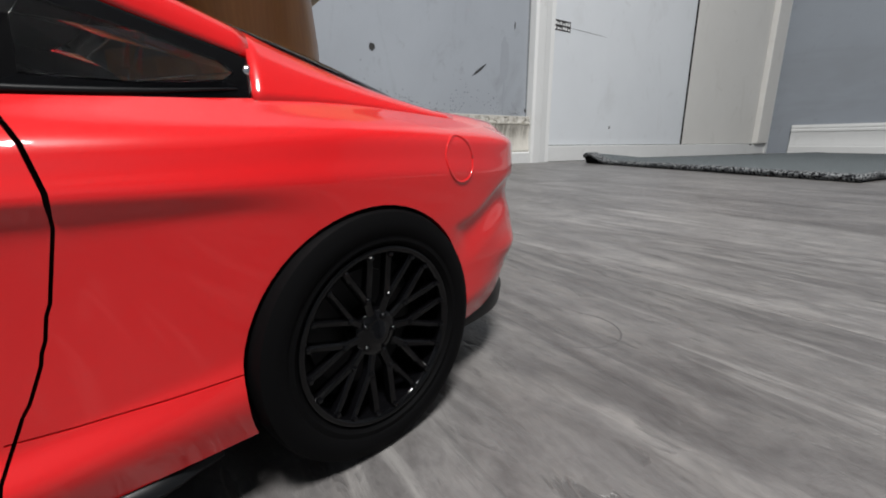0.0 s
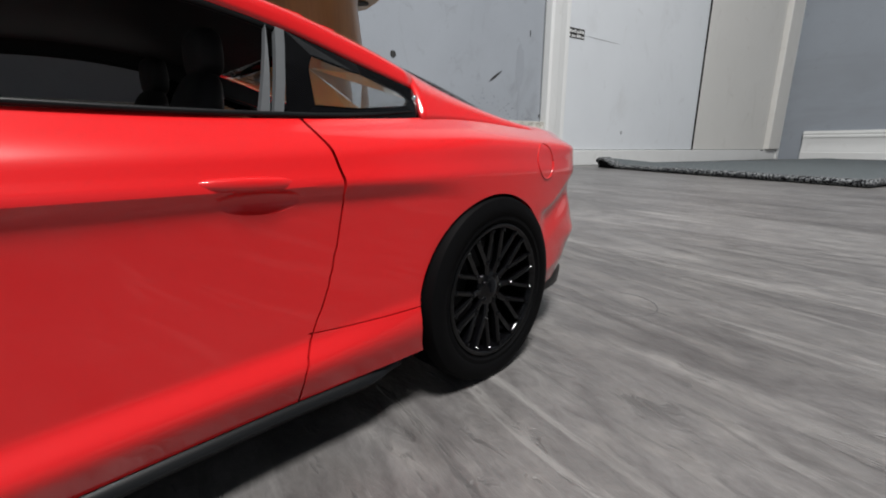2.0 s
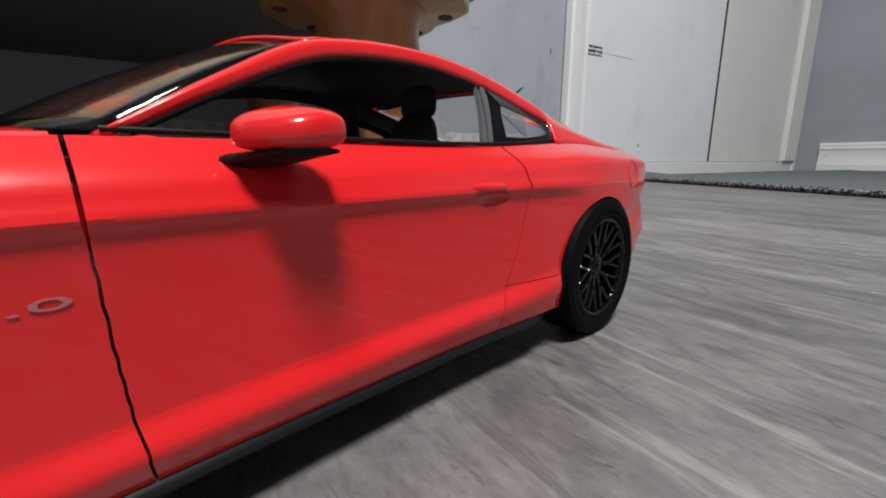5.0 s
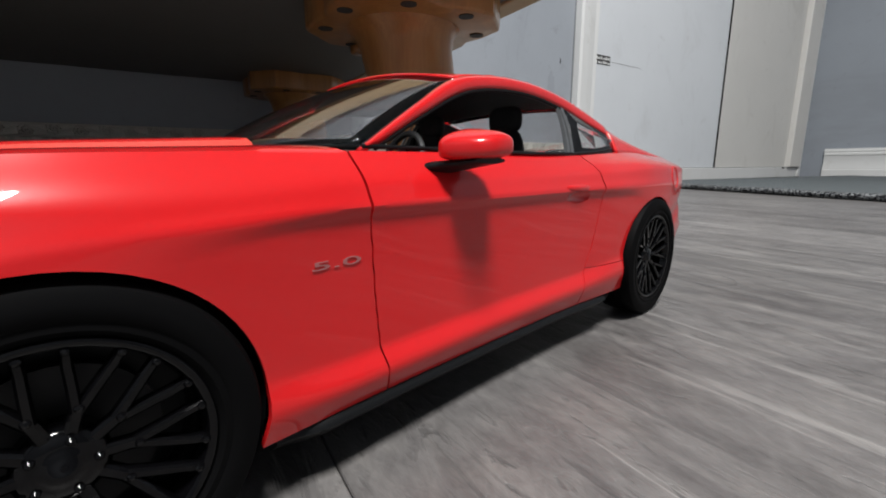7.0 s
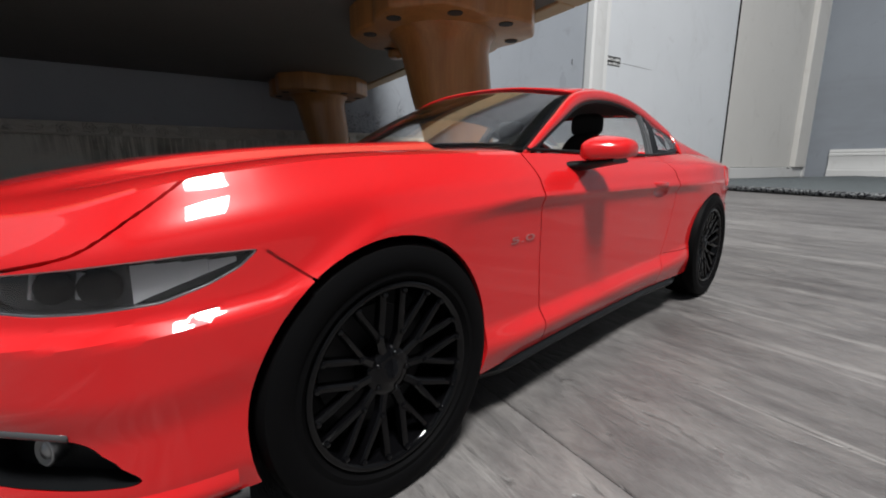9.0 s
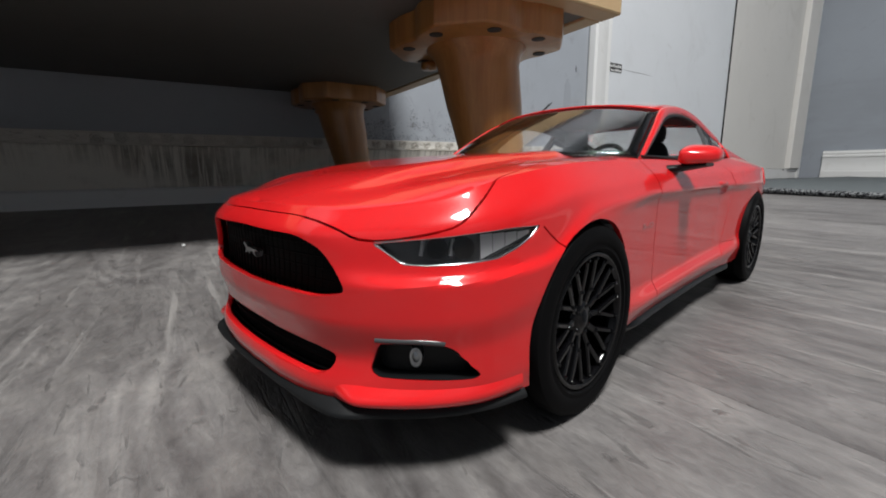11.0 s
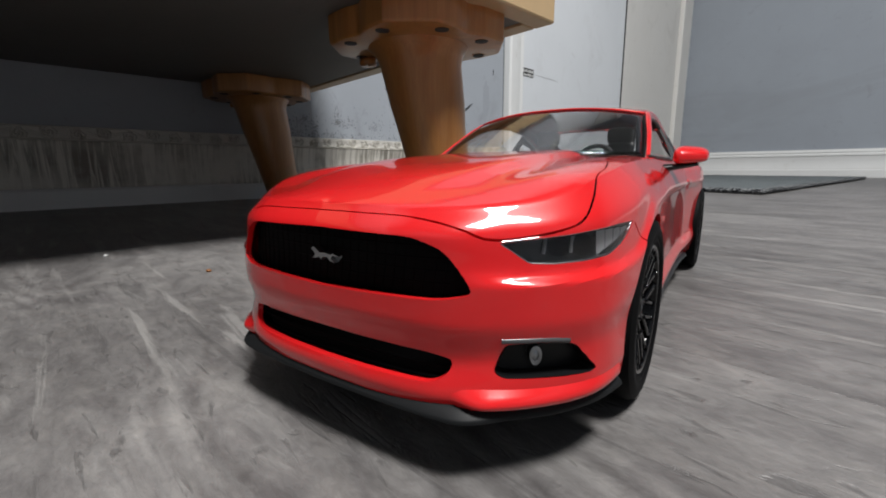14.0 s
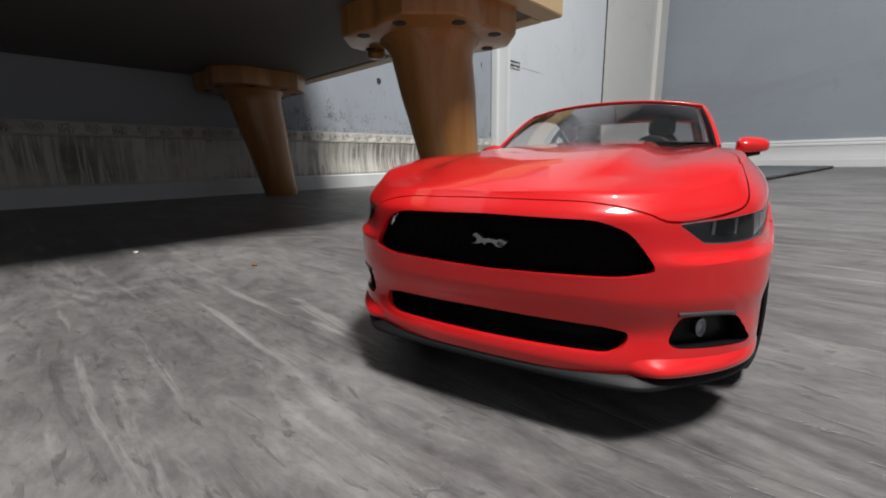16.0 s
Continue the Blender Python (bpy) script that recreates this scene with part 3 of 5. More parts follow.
mark("stain", 0.7803, 0.7855, 0.1071, 0.5170, WX - 0.0003, "dark crack between wall and casing", "crack", 0.0, M_STAIN2)
# upright strip painted where the bed's shadow ends on the wall
mark("stain", 0.1930, 0.1985, 0.1123, 0.4338, WX - 0.0003, "dark upright strip painted as a shadow edge on the blue wall", "stain", 0.0, M_STAIN_SHADE)
mark("chip", 2.0690, 2.0959, 0.0356, 0.0404, WX + 0.0058, "small dark chip on the white rail", "chip")
mark("chip", 0.7771, 0.7839, 0.1205, 0.1288, WX - 0.0002, "small dark chip beside the casing", "chip")


def grime():
    """Specks of dirt above the skirting, too many to count."""
    rg = random.Random(11)
    bm = bmesh.new()
    for k in range(300):
        y = 0.15 + 0.62 * rg.random() ** 0.8
        z = CARVE1 + 0.002 + abs(rg.gauss(0, 0.022)) * (1 + 0.8 * math.sin(y * 23))
        if z < CARVE1 + 0.002:
            continue
        r = 0.0005 + 0.0011 * rg.random() ** 2
        a0 = rg.random() * 6.3
        vs = [bm.verts.new((WX + 0.0002, y + r * (0.6 + 0.6 * rg.random()) * math.cos(a0 + k2 * 1.05), z + r * (0.8 + 0.9 * rg.random()) * math.sin(a0 + k2 * 1.05))) for k2 in range(6)]
        bm.faces.new(vs)
    for cy, cz, sy, sz, count in ((0.249, 0.158, 0.004, 0.012, 60), (0.251, 0.145, 0.006, 0.004, 50), (0.272, 0.141, 0.012, 0.006, 70), (0.342, 0.139, 0.010, 0.007, 60), (0.176, 0.146, 0.007, 0.005, 60), (0.150, 0.130, 0.016, 0.011, 190), (0.199, 0.132, 0.006, 0.013, 110), (0.20, 0.117, 0.06, 0.004, 160), (0.40, 0.116, 0.07, 0.003, 120), (0.455, 0.132, 0.012, 0.006, 40)):
        for k in range(count):
            y, z = rg.gauss(cy, sy), max(CARVE1 + 0.001, rg.gauss(cz, sz))
            r = 0.0004 + 0.0010 * rg.random() ** 2
            bm.faces.new([bm.verts.new((WX + 0.0002 + k * 1e-7, y + r * (0.7 + 0.8 * rg.random()) * math.cos(q * 1.05), z + r * (0.7 + 0.8 * rg.random()) * math.sin(q * 1.05))) for q in range(6)])
    ob = link("wall_grime", bm, M_STAIN2, None, "specks of dark dirt above the skirting board", False)
    tagged(ob, kind="stuff", category="dirt")


grime()
mark("screw_hole", 0.3719, 0.3842, 0.2169, 0.2304, WX - 0.0002, "small dark plug hole in the wall", "hole")

# ---------------------------------------------------------------- bits on the floor


def crumb(x, y, r, material, label):
    bm = bmesh.new()
    bmesh.ops.create_icosphere(bm, subdivisions=2, radius=1)
    for v in bm.verts:
        k = 0.75 + 0.5 * noise.noise(v.co * 2.3 + Vector((x * 90, y * 90, 0)))
        v.co = Vector((x + v.co.x * r * k * 1.5, y + v.co.y * r * k, max(0.0, r * 0.42 + v.co.z * r * k * 0.6)))
    tagged(link("crumb", bm, material, None, label), category="crumb")


crumb(-0.2145, -0.1508, 0.0015, M_CRUMB, "small brown crumb on the grey floor")
crumb(-0.301, -0.1842, 0.0017, M_WHITE, "small white flake on the grey floor")
bm = bmesh.new()
cx, cy, rr = -0.0575, 0.0978, 0.0113
rows = []
for k in range(49):
    a = radians(-75 + 200 * k / 48)
    wdt = 0.0004 * (0.4 + abs(noise.noise((k * 0.3, 1, 0))))
    rows.append([(cx + (rr + o) * math.cos(a), cy + (rr + o) * math.sin(a), z) for o, z in ((-wdt, 0.0), (-wdt * 0.4, 0.00012), (wdt * 0.4, 0.00012), (wdt, 0.0))])
tagged(link("ring_stain", grid(rows), M_RING, None, "faint ring stain from a cup on the grey floor", False), category="stain")

# ---------------------------------------------------------------- ceiling lamp
lamp = tagged(new("ceiling_lamp"), "flat rectangular white ceiling lamp", "lamp")
part("housing", boxed((LAMP[0] - 0.27, LAMP[1] - 0.25, LAMP[2] + 0.005), (LAMP[0] + 0.27, LAMP[1] + 0.25, TOP), 0.004), M_CEIL, lamp, "", False)

# ---------------------------------------------------------------- the model car (1:18), built in millimetres: u forward, w left, z up
CAR = Matrix.Translation((-0.09296, 0.02340, 0)) @ Matrix.Rotation(radians(-77.68), 4, "Z") @ Matrix.Diagonal((0.001, 0.00094, 0.001, 1))
car = tagged(new("toy_car"), "glossy red model sports coupe with black wheels on the floor", "toy car")
car.matrix_world = CAR

# waist outline, rear centre to nose, and the section lines above it
SU = (-62, -61, -55, -42, -22, 0, 22, 45, 80, 115, 135, 151, 169, 183.2, 192.9, 199.0, 200.9, 201.3)
SW = (0, 21.4, 37.4, 47.4, 51.0, 52.0, 51.2, 49.5, 49.2, 49.9, 50.9, 51.6, 51.6, 48.4, 39.4, 27.4, 13.5, 0)
LINES = (  # z, inset of each line at the stations
    ((17, 17, 16, 15, 14, 13, 12.4, 12.1, 12.1, 12.1, 12.4, 13, 13, 12.8, 12.8, 13, 13, 13), (5, 5, 5, 4.5, 2.5, 1.2, 1.5, 1.5, 1.5, 1.5, 1.2, 1.2, 1.5, 2, 1.5, 0.5, 0, 0)),
    ((24, 24, 23, 22, 20, 19, 18.5, 17.2, 16.8, 16.4, 17.5, 18, 18, 17, 16, 15, 15, 15), (2.8, 2.8, 2.8, 2.4, 0.6, 0.2, 0.1, 0.0, 0.0, 0.0, 0.2, 0.3, 0.8, 1.0, 0.6, 0, -0.4, -0.4)),
    ((30, 30, 30, 29, 28, 27, 24, 21.6, 21.2, 20.8, 23, 26, 24, 22.5, 21.5, 21, 21, 21), (1.6, 1.6, 1.6, 1.5, 0.7, 0.4, 1.1, 1.7, 1.7, 1.65, 0.9, 0.3, 0.8, 1.0, 1.2, 1.4, 1.5, 1.5)),
    ((37, 37, 37, 37, 38, 38.5, 41.4, 42.5, 42.6, 42.5, 40.4, 37, 31, 28.5, 28, 27.5, 27.5, 27.5), (3.2, 3.0, 2.8, 2.2, 0.5, 0.1, 0.9, 1.2, 1.2, 1.15, 0.6, 0.1, 0.2, 0.2, 0.1, 0.1, 0, 0)),
    ((43, 43, 43, 43, 43.6, 44.2, 44.3, 44.3, 44.4, 44.5, 43.5, 42.5, 34.8, 33.8, 33.4, 33.0, 33.0, 33.0), (2.4, 2.2, 2.0, 1.6, 0.5, 0.1, 0.0, 0.2, 0.2, 0.2, 0.3, 0.4, 0.2, 0.2, 0.1, 0.1, 0, 0)),
    ((49, 49, 49, 49, 49.6, 50, 49.3, 48.5, 48, 48, 47, 46.7, 43.5, 42, 41, 40.5, 40.5, 40.5), (3, 2.6, 2.2, 2, 1.6, 1.4, 2.0, 1.9, 1.9, 1.9, 2.0, 2.1, 2.1, 2.6, 2.8, 0.6, -0.6, -0.6)),
    ((53, 53, 53, 53.4, 54.4, 55.4, 54.3, 53.4, 53.4, 53.2, 52.6, 52.0, 50.2, 47.6, 45.6, 45, 45, 45), (5, 5, 6, 9, 10.5, 11.5, 9.2, 7.3, 7, 7.1, 7.0, 6.7, 6.9, 7.0, 6.4, 4.5, 2.8, 2.6)),
)
# the ledge on which each headlight sits, between the fifth and sixth line
LEDGE_Z = {169: 36.4, 183.2: 35.3, 192.9: 34.9, 199.0: 36.5}
LEDGE_IN = {169: 1.5, 183.2: 1.75, 192.9: 1.75, 199.0: 0.3}
(Z4, I4), (Z5, I5) = LINES[4], LINES[5]
LEDGE = (tuple(LEDGE_Z.get(u, (a + b) / 2) for u, a, b in zip(SU, Z4, Z5)), tuple(LEDGE_IN.get(u, (a + b) / 2) for u, a, b in zip(SU, I4, I5)))
LINES = LINES[:5] + (LEDGE,) + LINES[5:]
TOPZ = (54.6, 54.7, 55.2, 56.2, 57.2, 58.0, 58.0, 57.4, 56.9, 56.2, 55.0, 53.9, 52.2, 50.4, 48.6, 47, 45.8, 45)
TOPU = (-57, -56, -52, -42, -22, 0, 22, 45, 80, 115, 135, 151, 168, 180.8, 188.9, 194.4, 197.1, 198.2)

# dense outline from the nose (q = 0) along the left side to the tail
fine = spline(list(zip(SU, SW)), 1500)[::-1]
fine[0, 1] = fine[-1, 1] = 0
QS = np.concatenate(([0], np.cumsum(np.linalg.norm(np.diff(fine, axis=0), axis=1))))
STATQ = np.array([QS[np.argmin((fine[:, 0] - u) ** 2 + (fine[:, 1] - w) ** 2)] for u, w in zip(SU, SW)])[::-1]
QMAX = QS[-1]
tan = np.gradient(fine, QS, axis=0)
tan /= np.linalg.norm(tan, axis=1)[:, None]
NOR = np.stack((-tan[:, 1] * -1, -tan[:, 0] * 1), axis=1) * np.array([1, 1])
if NOR[750, 1] < 0:
    NOR = -NOR
NOR[0], NOR[-1] = (1, 0), (-1, 0)


def outline(q):
    s, q = (1, q) if q >= 0 else (-1, -q)
    u, w = np.interp(q, QS, fine[:, 0]), np.interp(q, QS, fine[:, 1])
    a, b = np.interp(q, QS, NOR[:, 0]), np.interp(q, QS, NOR[:, 1])
    return u, w * s, a, b * s


@functools.lru_cache(maxsize=None)
def section(q):
    q = abs(q)
    return [(float(pchip(STATQ, z[::-1], q)), float(pchip(STATQ, i[::-1], q))) for z, i in LINES]


def surf(q, z, off=0.0):
    """A place on the painted side of the car, off millimetres outside it."""
    sec = section(q)
    inset = float(pchip([a for a, _ in sec], [b for _, b in sec], z))
    u, w, a, b = outline(q)
    if u < -16:  # hollow under the bumper's upper edge, and the reflector pod
        d = 35.5 + 7.0 * smooth01((-20 - u) / 22) - z
        inset += 0.85 * smooth01((-17 - u) / 6) * smooth01(d / 1.6) * (1 - smooth01((d - 2.5) / 7))
        inset -= 1.0 * math.exp(-((u + 45) / 8) ** 2 - ((z - 26.5) / 2.6) ** 2)
    return Vector((u + a * (off - inset), w + b * (off - inset), z))


def q_at(u):
    """q of a place on the left flank, by its u."""
    k = np.argmin(np.abs(fine[:, 0] - u) + (fine[:, 1] < 25) * 500)
    return float(QS[k])


def q_front(w):
    k = np.argmin(np.abs(fine[:, 1] - abs(w)) + (fine[:, 0] < 150) * 500)
    return float(QS[k]) * (1 if w >= 0 else -1)


def smooth01(x):
    x = min(1, max(0, x))
    return x * x * (3 - 2 * x)


def top_point(q, f):
    """A place on hood or boot lid: f = 0 at its edge, 1 at the middle."""
    g = surf(q, section(q)[-1][0])
    uc, zc = float(pchip(STATQ, TOPU[::-1], abs(q))), float(pchip(STATQ, TOPZ[::-1], abs(q)))
    k = math.sin(f * math.pi / 2) ** 0.9
    z = g.z + (zc - g.z) * k
    u = g.x + (uc - g.x) * smooth01(f)
    if uc > 100:  # raised centre of the hood with a crease either side
        fade = smooth01((196 - uc) / 30)
        z += fade * (0.75 * smooth01((f - 0.44) / 0.07) - 1.0 * math.exp(-((f - 0.36) / 0.11) ** 2) + 0.25 * math.exp(-((f - 0.10) / 0.12) ** 2))
        z -= fade * 0.5 * smooth01((f - 0.55) / 0.4)
    else:
        z += 0.9 * math.exp(-((f - 0.1) / 0.1) ** 2)
    return Vector((u, g.y * (1 - f), z))


CABIN0, CABIN1 = -27.0, 112.8


def body_mesh():
    """The painted shell, both sides, open over the cabin."""
    qs = np.concatenate((np.linspace(0, 70, 120)[:-1], np.linspace(70, QMAX, 250)))
    bm = bmesh.new()
    zl = np.linspace(0, 1, 68)
    fl = np.linspace(0, 1, 26)
    for side in (1, -1):
        prev = None
        for q in qs:
            sec = section(q)
            z0, z1 = sec[0][0], sec[-1][0]
            ring = [surf(q, z0 + (z1 - z0) * t) for t in zl] + [top_point(q, f) for f in fl[1:]]
            end = q < 1e-6 or q > QMAX - 1e-6
            ring = [bm.verts.new((p.x, 0 if end else p.y * side, p.z)) for p in ring]
            if prev:
                for j in range(len(ring) - 1):
                    mid = (prev[j].co + ring[j + 1].co) / 2
                    if j >= len(zl) - 1 and CABIN0 < mid.x < CABIN1 + 10.5 * (1 - (mid.y / 42) ** 2):
                        continue
                    f = (prev[j], ring[j], ring[j + 1], prev[j + 1])
                    bm.faces.new(f if side == 1 else f[::-1])
            prev = ring
    bmesh.ops.delete(bm, geom=[v for v in bm.verts if not v.link_faces], context="VERTS")
    bmesh.ops.remove_doubles(bm, verts=bm.verts, dist=0.02)
    bmesh.ops.dissolve_degenerate(bm, dist=0.005, edges=bm.edges)
    bmesh.ops.holes_fill(bm, edges=bm.edges, sides=8)
    bmesh.ops.recalc_face_normals(bm, faces=bm.faces)
    return bm


def ribbon(path, width, lo=-3.0, hi=3.0, closed=False):
    """A thin cutter along a path of (q, z) on the flank."""
    pts = [Vector(p) for p in path]
    n = len(pts)
    bm = bmesh.new()
    rings = []
    for i, p in enumerate(pts):
        a, b = (pts[i - 1], pts[(i + 1) % n]) if closed else (pts[max(i - 1, 0)], pts[min(i + 1, n - 1)])
        d = (b - a).normalized()
        o = Vector((-d.y, d.x)) * (width if p.y > 43 or width < 0.4 else width * 0.7) / 2
        rings.append([surf(p.x + s * o.x, p.y + s * o.y, h) for s, h in ((-1, lo), (1, lo), (1, hi), (-1, hi))])
    vs = [[bm.verts.new(p) for p in r] for r in rings]
    for i in range(n if closed else n - 1):
        for j in range(4):
            k = (i + 1) % n
            bm.faces.new((vs[i][j], vs[i][(j + 1) % 4], vs[k][(j + 1) % 4], vs[k][j]))
    if not closed:
        bm.faces.new(vs[0])
        bm.faces.new(vs[-1])
    bmesh.ops.recalc_face_normals(bm, faces=bm.faces)
    return bm


def dense(poly, step=2.0, closed=True):
    out = []
    n = len(poly)
    for i in range(n if closed else n - 1):
        a, b = Vector(poly[i]), Vector(poly[(i + 1) % n])
        k = max(1, int((b - a).length / step))
        out += [tuple(a.lerp(b, t / k)) for t in range(k)]
    if not closed:
        out.append(tuple(poly[-1]))
    return out


def rounded(poly, r=2.0, n=4):
    """A polygon with its corners rounded."""
    out, m = [], len(poly)
    for i in range(m):
        p, a, b = Vector(poly[i]), Vector(poly[i - 1]), Vector(poly[(i + 1) % m])
        ra, rb = min(r, (a - p).length * 0.45), min(r, (b - p).length * 0.45)
        s, e = p + (a - p).normalized() * ra, p + (b - p).normalized() * rb
        for k in range(n + 1):
            t = k / n
            out.append(tuple(s * (1 - t) ** 2 + p * 2 * t * (1 - t) + e * t * t))
    return out


def patch_cut(poly, lo, hi, bm=None):
    """A cutter over a polygon of (q, z) on the body."""
    flat = patch(poly, None, step=3.0)
    out = bm or bmesh.new()
    low = {v: out.verts.new(surf(v.co.x, v.co.y, lo)) for v in flat.verts}
    high = {v: out.verts.new(surf(v.co.x, v.co.y, hi)) for v in flat.verts}
    for f in flat.faces:
        out.faces.new([high[v] for v in f.verts])
        out.faces.new([low[v] for v in f.verts][::-1])
    for e in flat.edges:
        if len(e.link_faces) == 1:
            a, b = e.verts
            out.faces.new((low[a], low[b], high[b], high[a]))
    flat.free()
    bmesh.ops.recalc_face_normals(out, faces=out.faces)
    return out


def patch(poly, off, inner=None, step=1.2):
    """A sheet over a polygon of (q, z), following the body at off."""
    bm = bmesh.new()
    vs = [bm.verts.new((a, b, 0)) for a, b in dense(poly, step)]
    f = bm.faces.new(vs)
    bmesh.ops.triangulate(bm, faces=[f])
    qs = [a for a, _ in poly]
    zs = [b for _, b in poly]
    for k in range(1, int((max(qs) - min(qs)) / step)):
        bmesh.ops.bisect_plane(bm, geom=bm.verts[:] + bm.edges[:] + bm.faces[:], plane_co=(min(qs) + k * step, 0, 0), plane_no=(1, 0, 0))
    for k in range(1, int((max(zs) - min(zs)) / step)):
        bmesh.ops.bisect_plane(bm, geom=bm.verts[:] + bm.edges[:] + bm.faces[:], plane_co=(0, min(zs) + k * step, 0), plane_no=(0, 1, 0))
    bmesh.ops.remove_doubles(bm, verts=bm.verts, dist=1e-4)
    if off is None:
        return bm
    for v in bm.verts:
        v.co = surf(v.co.x, v.co.y, off)
    bmesh.ops.recalc_face_normals(bm, faces=bm.faces)
    return bm


def shrunk(poly, d):
    """A polygon drawn in by about d towards its middle."""
    m = sum((Vector(p) for p in poly), Vector((0, 0))) / len(poly)
    return [tuple(Vector(p) + (m - Vector(p)).normalized() * d) for p in poly]


def mirror_q(poly):
    return [(-a, b) for a, b in poly][::-1]


def evaluate(ob):
    bpy.context.view_layer.update()
    dg = bpy.context.evaluated_depsgraph_get()
    return bpy.data.meshes.new_from_object(ob.evaluated_get(dg))


def solid_volume(me):
    bm = bmesh.new()
    bm.from_mesh(me)
    v = bm.calc_volume()
    bm.free()
    return v


def cut(bm, cutters, thickness=1.1):
    """The shell thickened and cut by solids, one after another; gives its mesh."""
    me = bpy.data.meshes.new("shell")
    bm.to_mesh(me)
    bm.free()
    ob = new("shell", me)
    res = me
    if thickness:
        mod = ob.modifiers.new("s", "SOLIDIFY")
        mod.thickness, mod.offset = thickness, -1
        res = evaluate(ob)
        ob.modifiers.remove(mod)
        ob.data = res
    b = ob.modifiers.new("b", "BOOLEAN")
    b.operation, b.solver = "DIFFERENCE", "EXACT"
    volume = solid_volume(res)
    for c in cutters:
        if c.calc_volume(signed=True) < 0:
            bmesh.ops.reverse_faces(c, faces=c.faces)
        mid = sum((v.co for v in c.verts), Vector()) / len(c.verts)
        base = [v.co.copy() for v in c.verts]
        for size in (1.0, 1.0015, 0.9985, 1.003, 0.997, 1.006, 0.994, 1.01, 0.99):
            for v, p in zip(c.verts, base):
                v.co = mid + (p - mid) * size
            cm = bpy.data.meshes.new("cutter")
            c.to_mesh(cm)
            co = new("cutter", cm)
            b.object = co
            made = evaluate(ob)
            bpy.data.objects.remove(co)
            left = solid_volume(made)
            if max(0.85 * volume, volume - 0.5 * abs(c.calc_volume())) < left < volume:  # else the cut has failed
                res, volume = made, left
                ob.data = res
                break
        c.free()
    bpy.data.objects.remove(ob)
    return res


# outlines on the skin, as (q, z)
GRILLE_HALF = ((0, 41.2), (q_front(21), 40.8), (q_front(26.8), 38.8), (q_front(31.0), 33.2), (q_front(30.8), 32.0), (q_front(26), 31.0), (0, 30.4))
GRILLE = [(a + 0.8, b) for a, b in rounded(list(GRILLE_HALF) + [(-a, b) for a, b in GRILLE_HALF[1:-1]][::-1], 2.2)]
LOW_HALF = ((0, 22.0), (q_front(24), 21.8), (q_front(28.8), 21.0), (q_front(28), 18.4), (q_front(25), 17.0), (0, 16.8))
LOWER = rounded(list(LOW_HALF) + [(-a, b) for a, b in LOW_HALF[1:-1]][::-1], 1.6)
Q2 = q_at(171)
LIGHT = rounded([(36.4, 39.8), (41.8, 36.5), (46, 36.3), (52, 36.5), (59, 36.9), (63.5, 38.2), (66.8, 39.7), (69.0, 41.6), (62, 41.7), (54.5, 41.3), (46, 40.6)], 0.7)
FOG = rounded([(37.8, 24.1), (35.8, 19.4), (37.4, 18.4), (54.2, 17.9), (55.4, 18.4), (50.4, 23.3), (47.2, 24.4)], 1.0)


def arc(cx, cz, r, a0, a1, n):
    return [(cx + r * math.cos(radians(a0 + (a1 - a0) * i / n)), cz + r * math.sin(radians(a0 + (a1 - a0) * i / n))) for i in range(n + 1)]


def qz(path):
    return [(q_at(u), z) for u, z in path]


door_path = [tuple(p) for p in spline([(111.6, 56.5), (111.6, 45), (111.2, 36), (110.4, 24), (109.4, 15), (108.5, 10)], 32)]
door_rear = [tuple(p) for p in spline([(39.0, 56.5), (37.1, 53.7), (35.4, 50.4), (34.2, 46.2), (34.0, 42.2), (35.1, 36.3), (36.9, 29.5), (40.1, 21.7), (42.0, 16.9), (43.2, 10)], 44)]
rear_low = dense([(40.6, 22.3), (36, 21.9), (28, 21.7), (20, 21.7)], 2.0, False)
bump_front = dense([(168.4, 41.3), (166.6, 39.9), (164.8, 38.4), (162.6, 36.6)], 1.5, False)


def flank_cutters():
    out = []
    for s in (1, -1):
        for path, w in ((door_path, 0.50), (door_rear, 0.46), (rear_low, 0.22), (bump_front, 0.35)):
            p = [(s * a, b) for a, b in qz(path)]
            out.append(ribbon(p, w, -3.0 if w > 0.4 else -0.6))
        for cu in (-0.7, 151.0):
            out.insert(0, prism(arc(cu + 0.013, *((19.93, 21.2) if cu > 100 else (19.63, 20.8)), 3, 363, 60)[:-1], lambda a, b, d: (a, d, b), 24.37 * s, 70 * s))
        for poly in (LIGHT, FOG):
            out.append(patch_cut(poly, -5, 4) if s == 1 else patch_cut([(a - 0.04, b + 0.11) for a, b in mirror_q(poly)], -4, 5))
        # scoop behind the door handle
        bm = bmesh.new()
        ball = bmesh.ops.create_uvsphere(bm, u_segments=20, v_segments=12, radius=1)
        for v in ball["verts"]:
            v.co = Vector((46.2 + v.co.x * 6.6, s * (49.75 + v.co.y * 2.4), 42.4 + v.co.z * 2.0))
        bmesh.ops.recalc_face_normals(bm, faces=bm.faces)
        out.append(bm)
    return out


HOOD_Q = (0, 18, 25, 30.5, 34.5, 37.5, 46, 50, 56)
HOOD_Z = (43.9, 43.7, 43.0, 41.8, 40.4, 40.2, 41.2, 42.0, 43.6)


def hood_line(q):
    """The edge of the hood: across the nose, over the headlight, then back along the top of the wing."""
    low = surf(q, float(pchip(HOOD_Q, HOOD_Z, min(q, 56))))
    f = 0.014 + 0.11 * smooth01((q - Q2 + 6) / 35)
    return low.lerp(top_point(q, f), smooth01((q - 50) / 16))


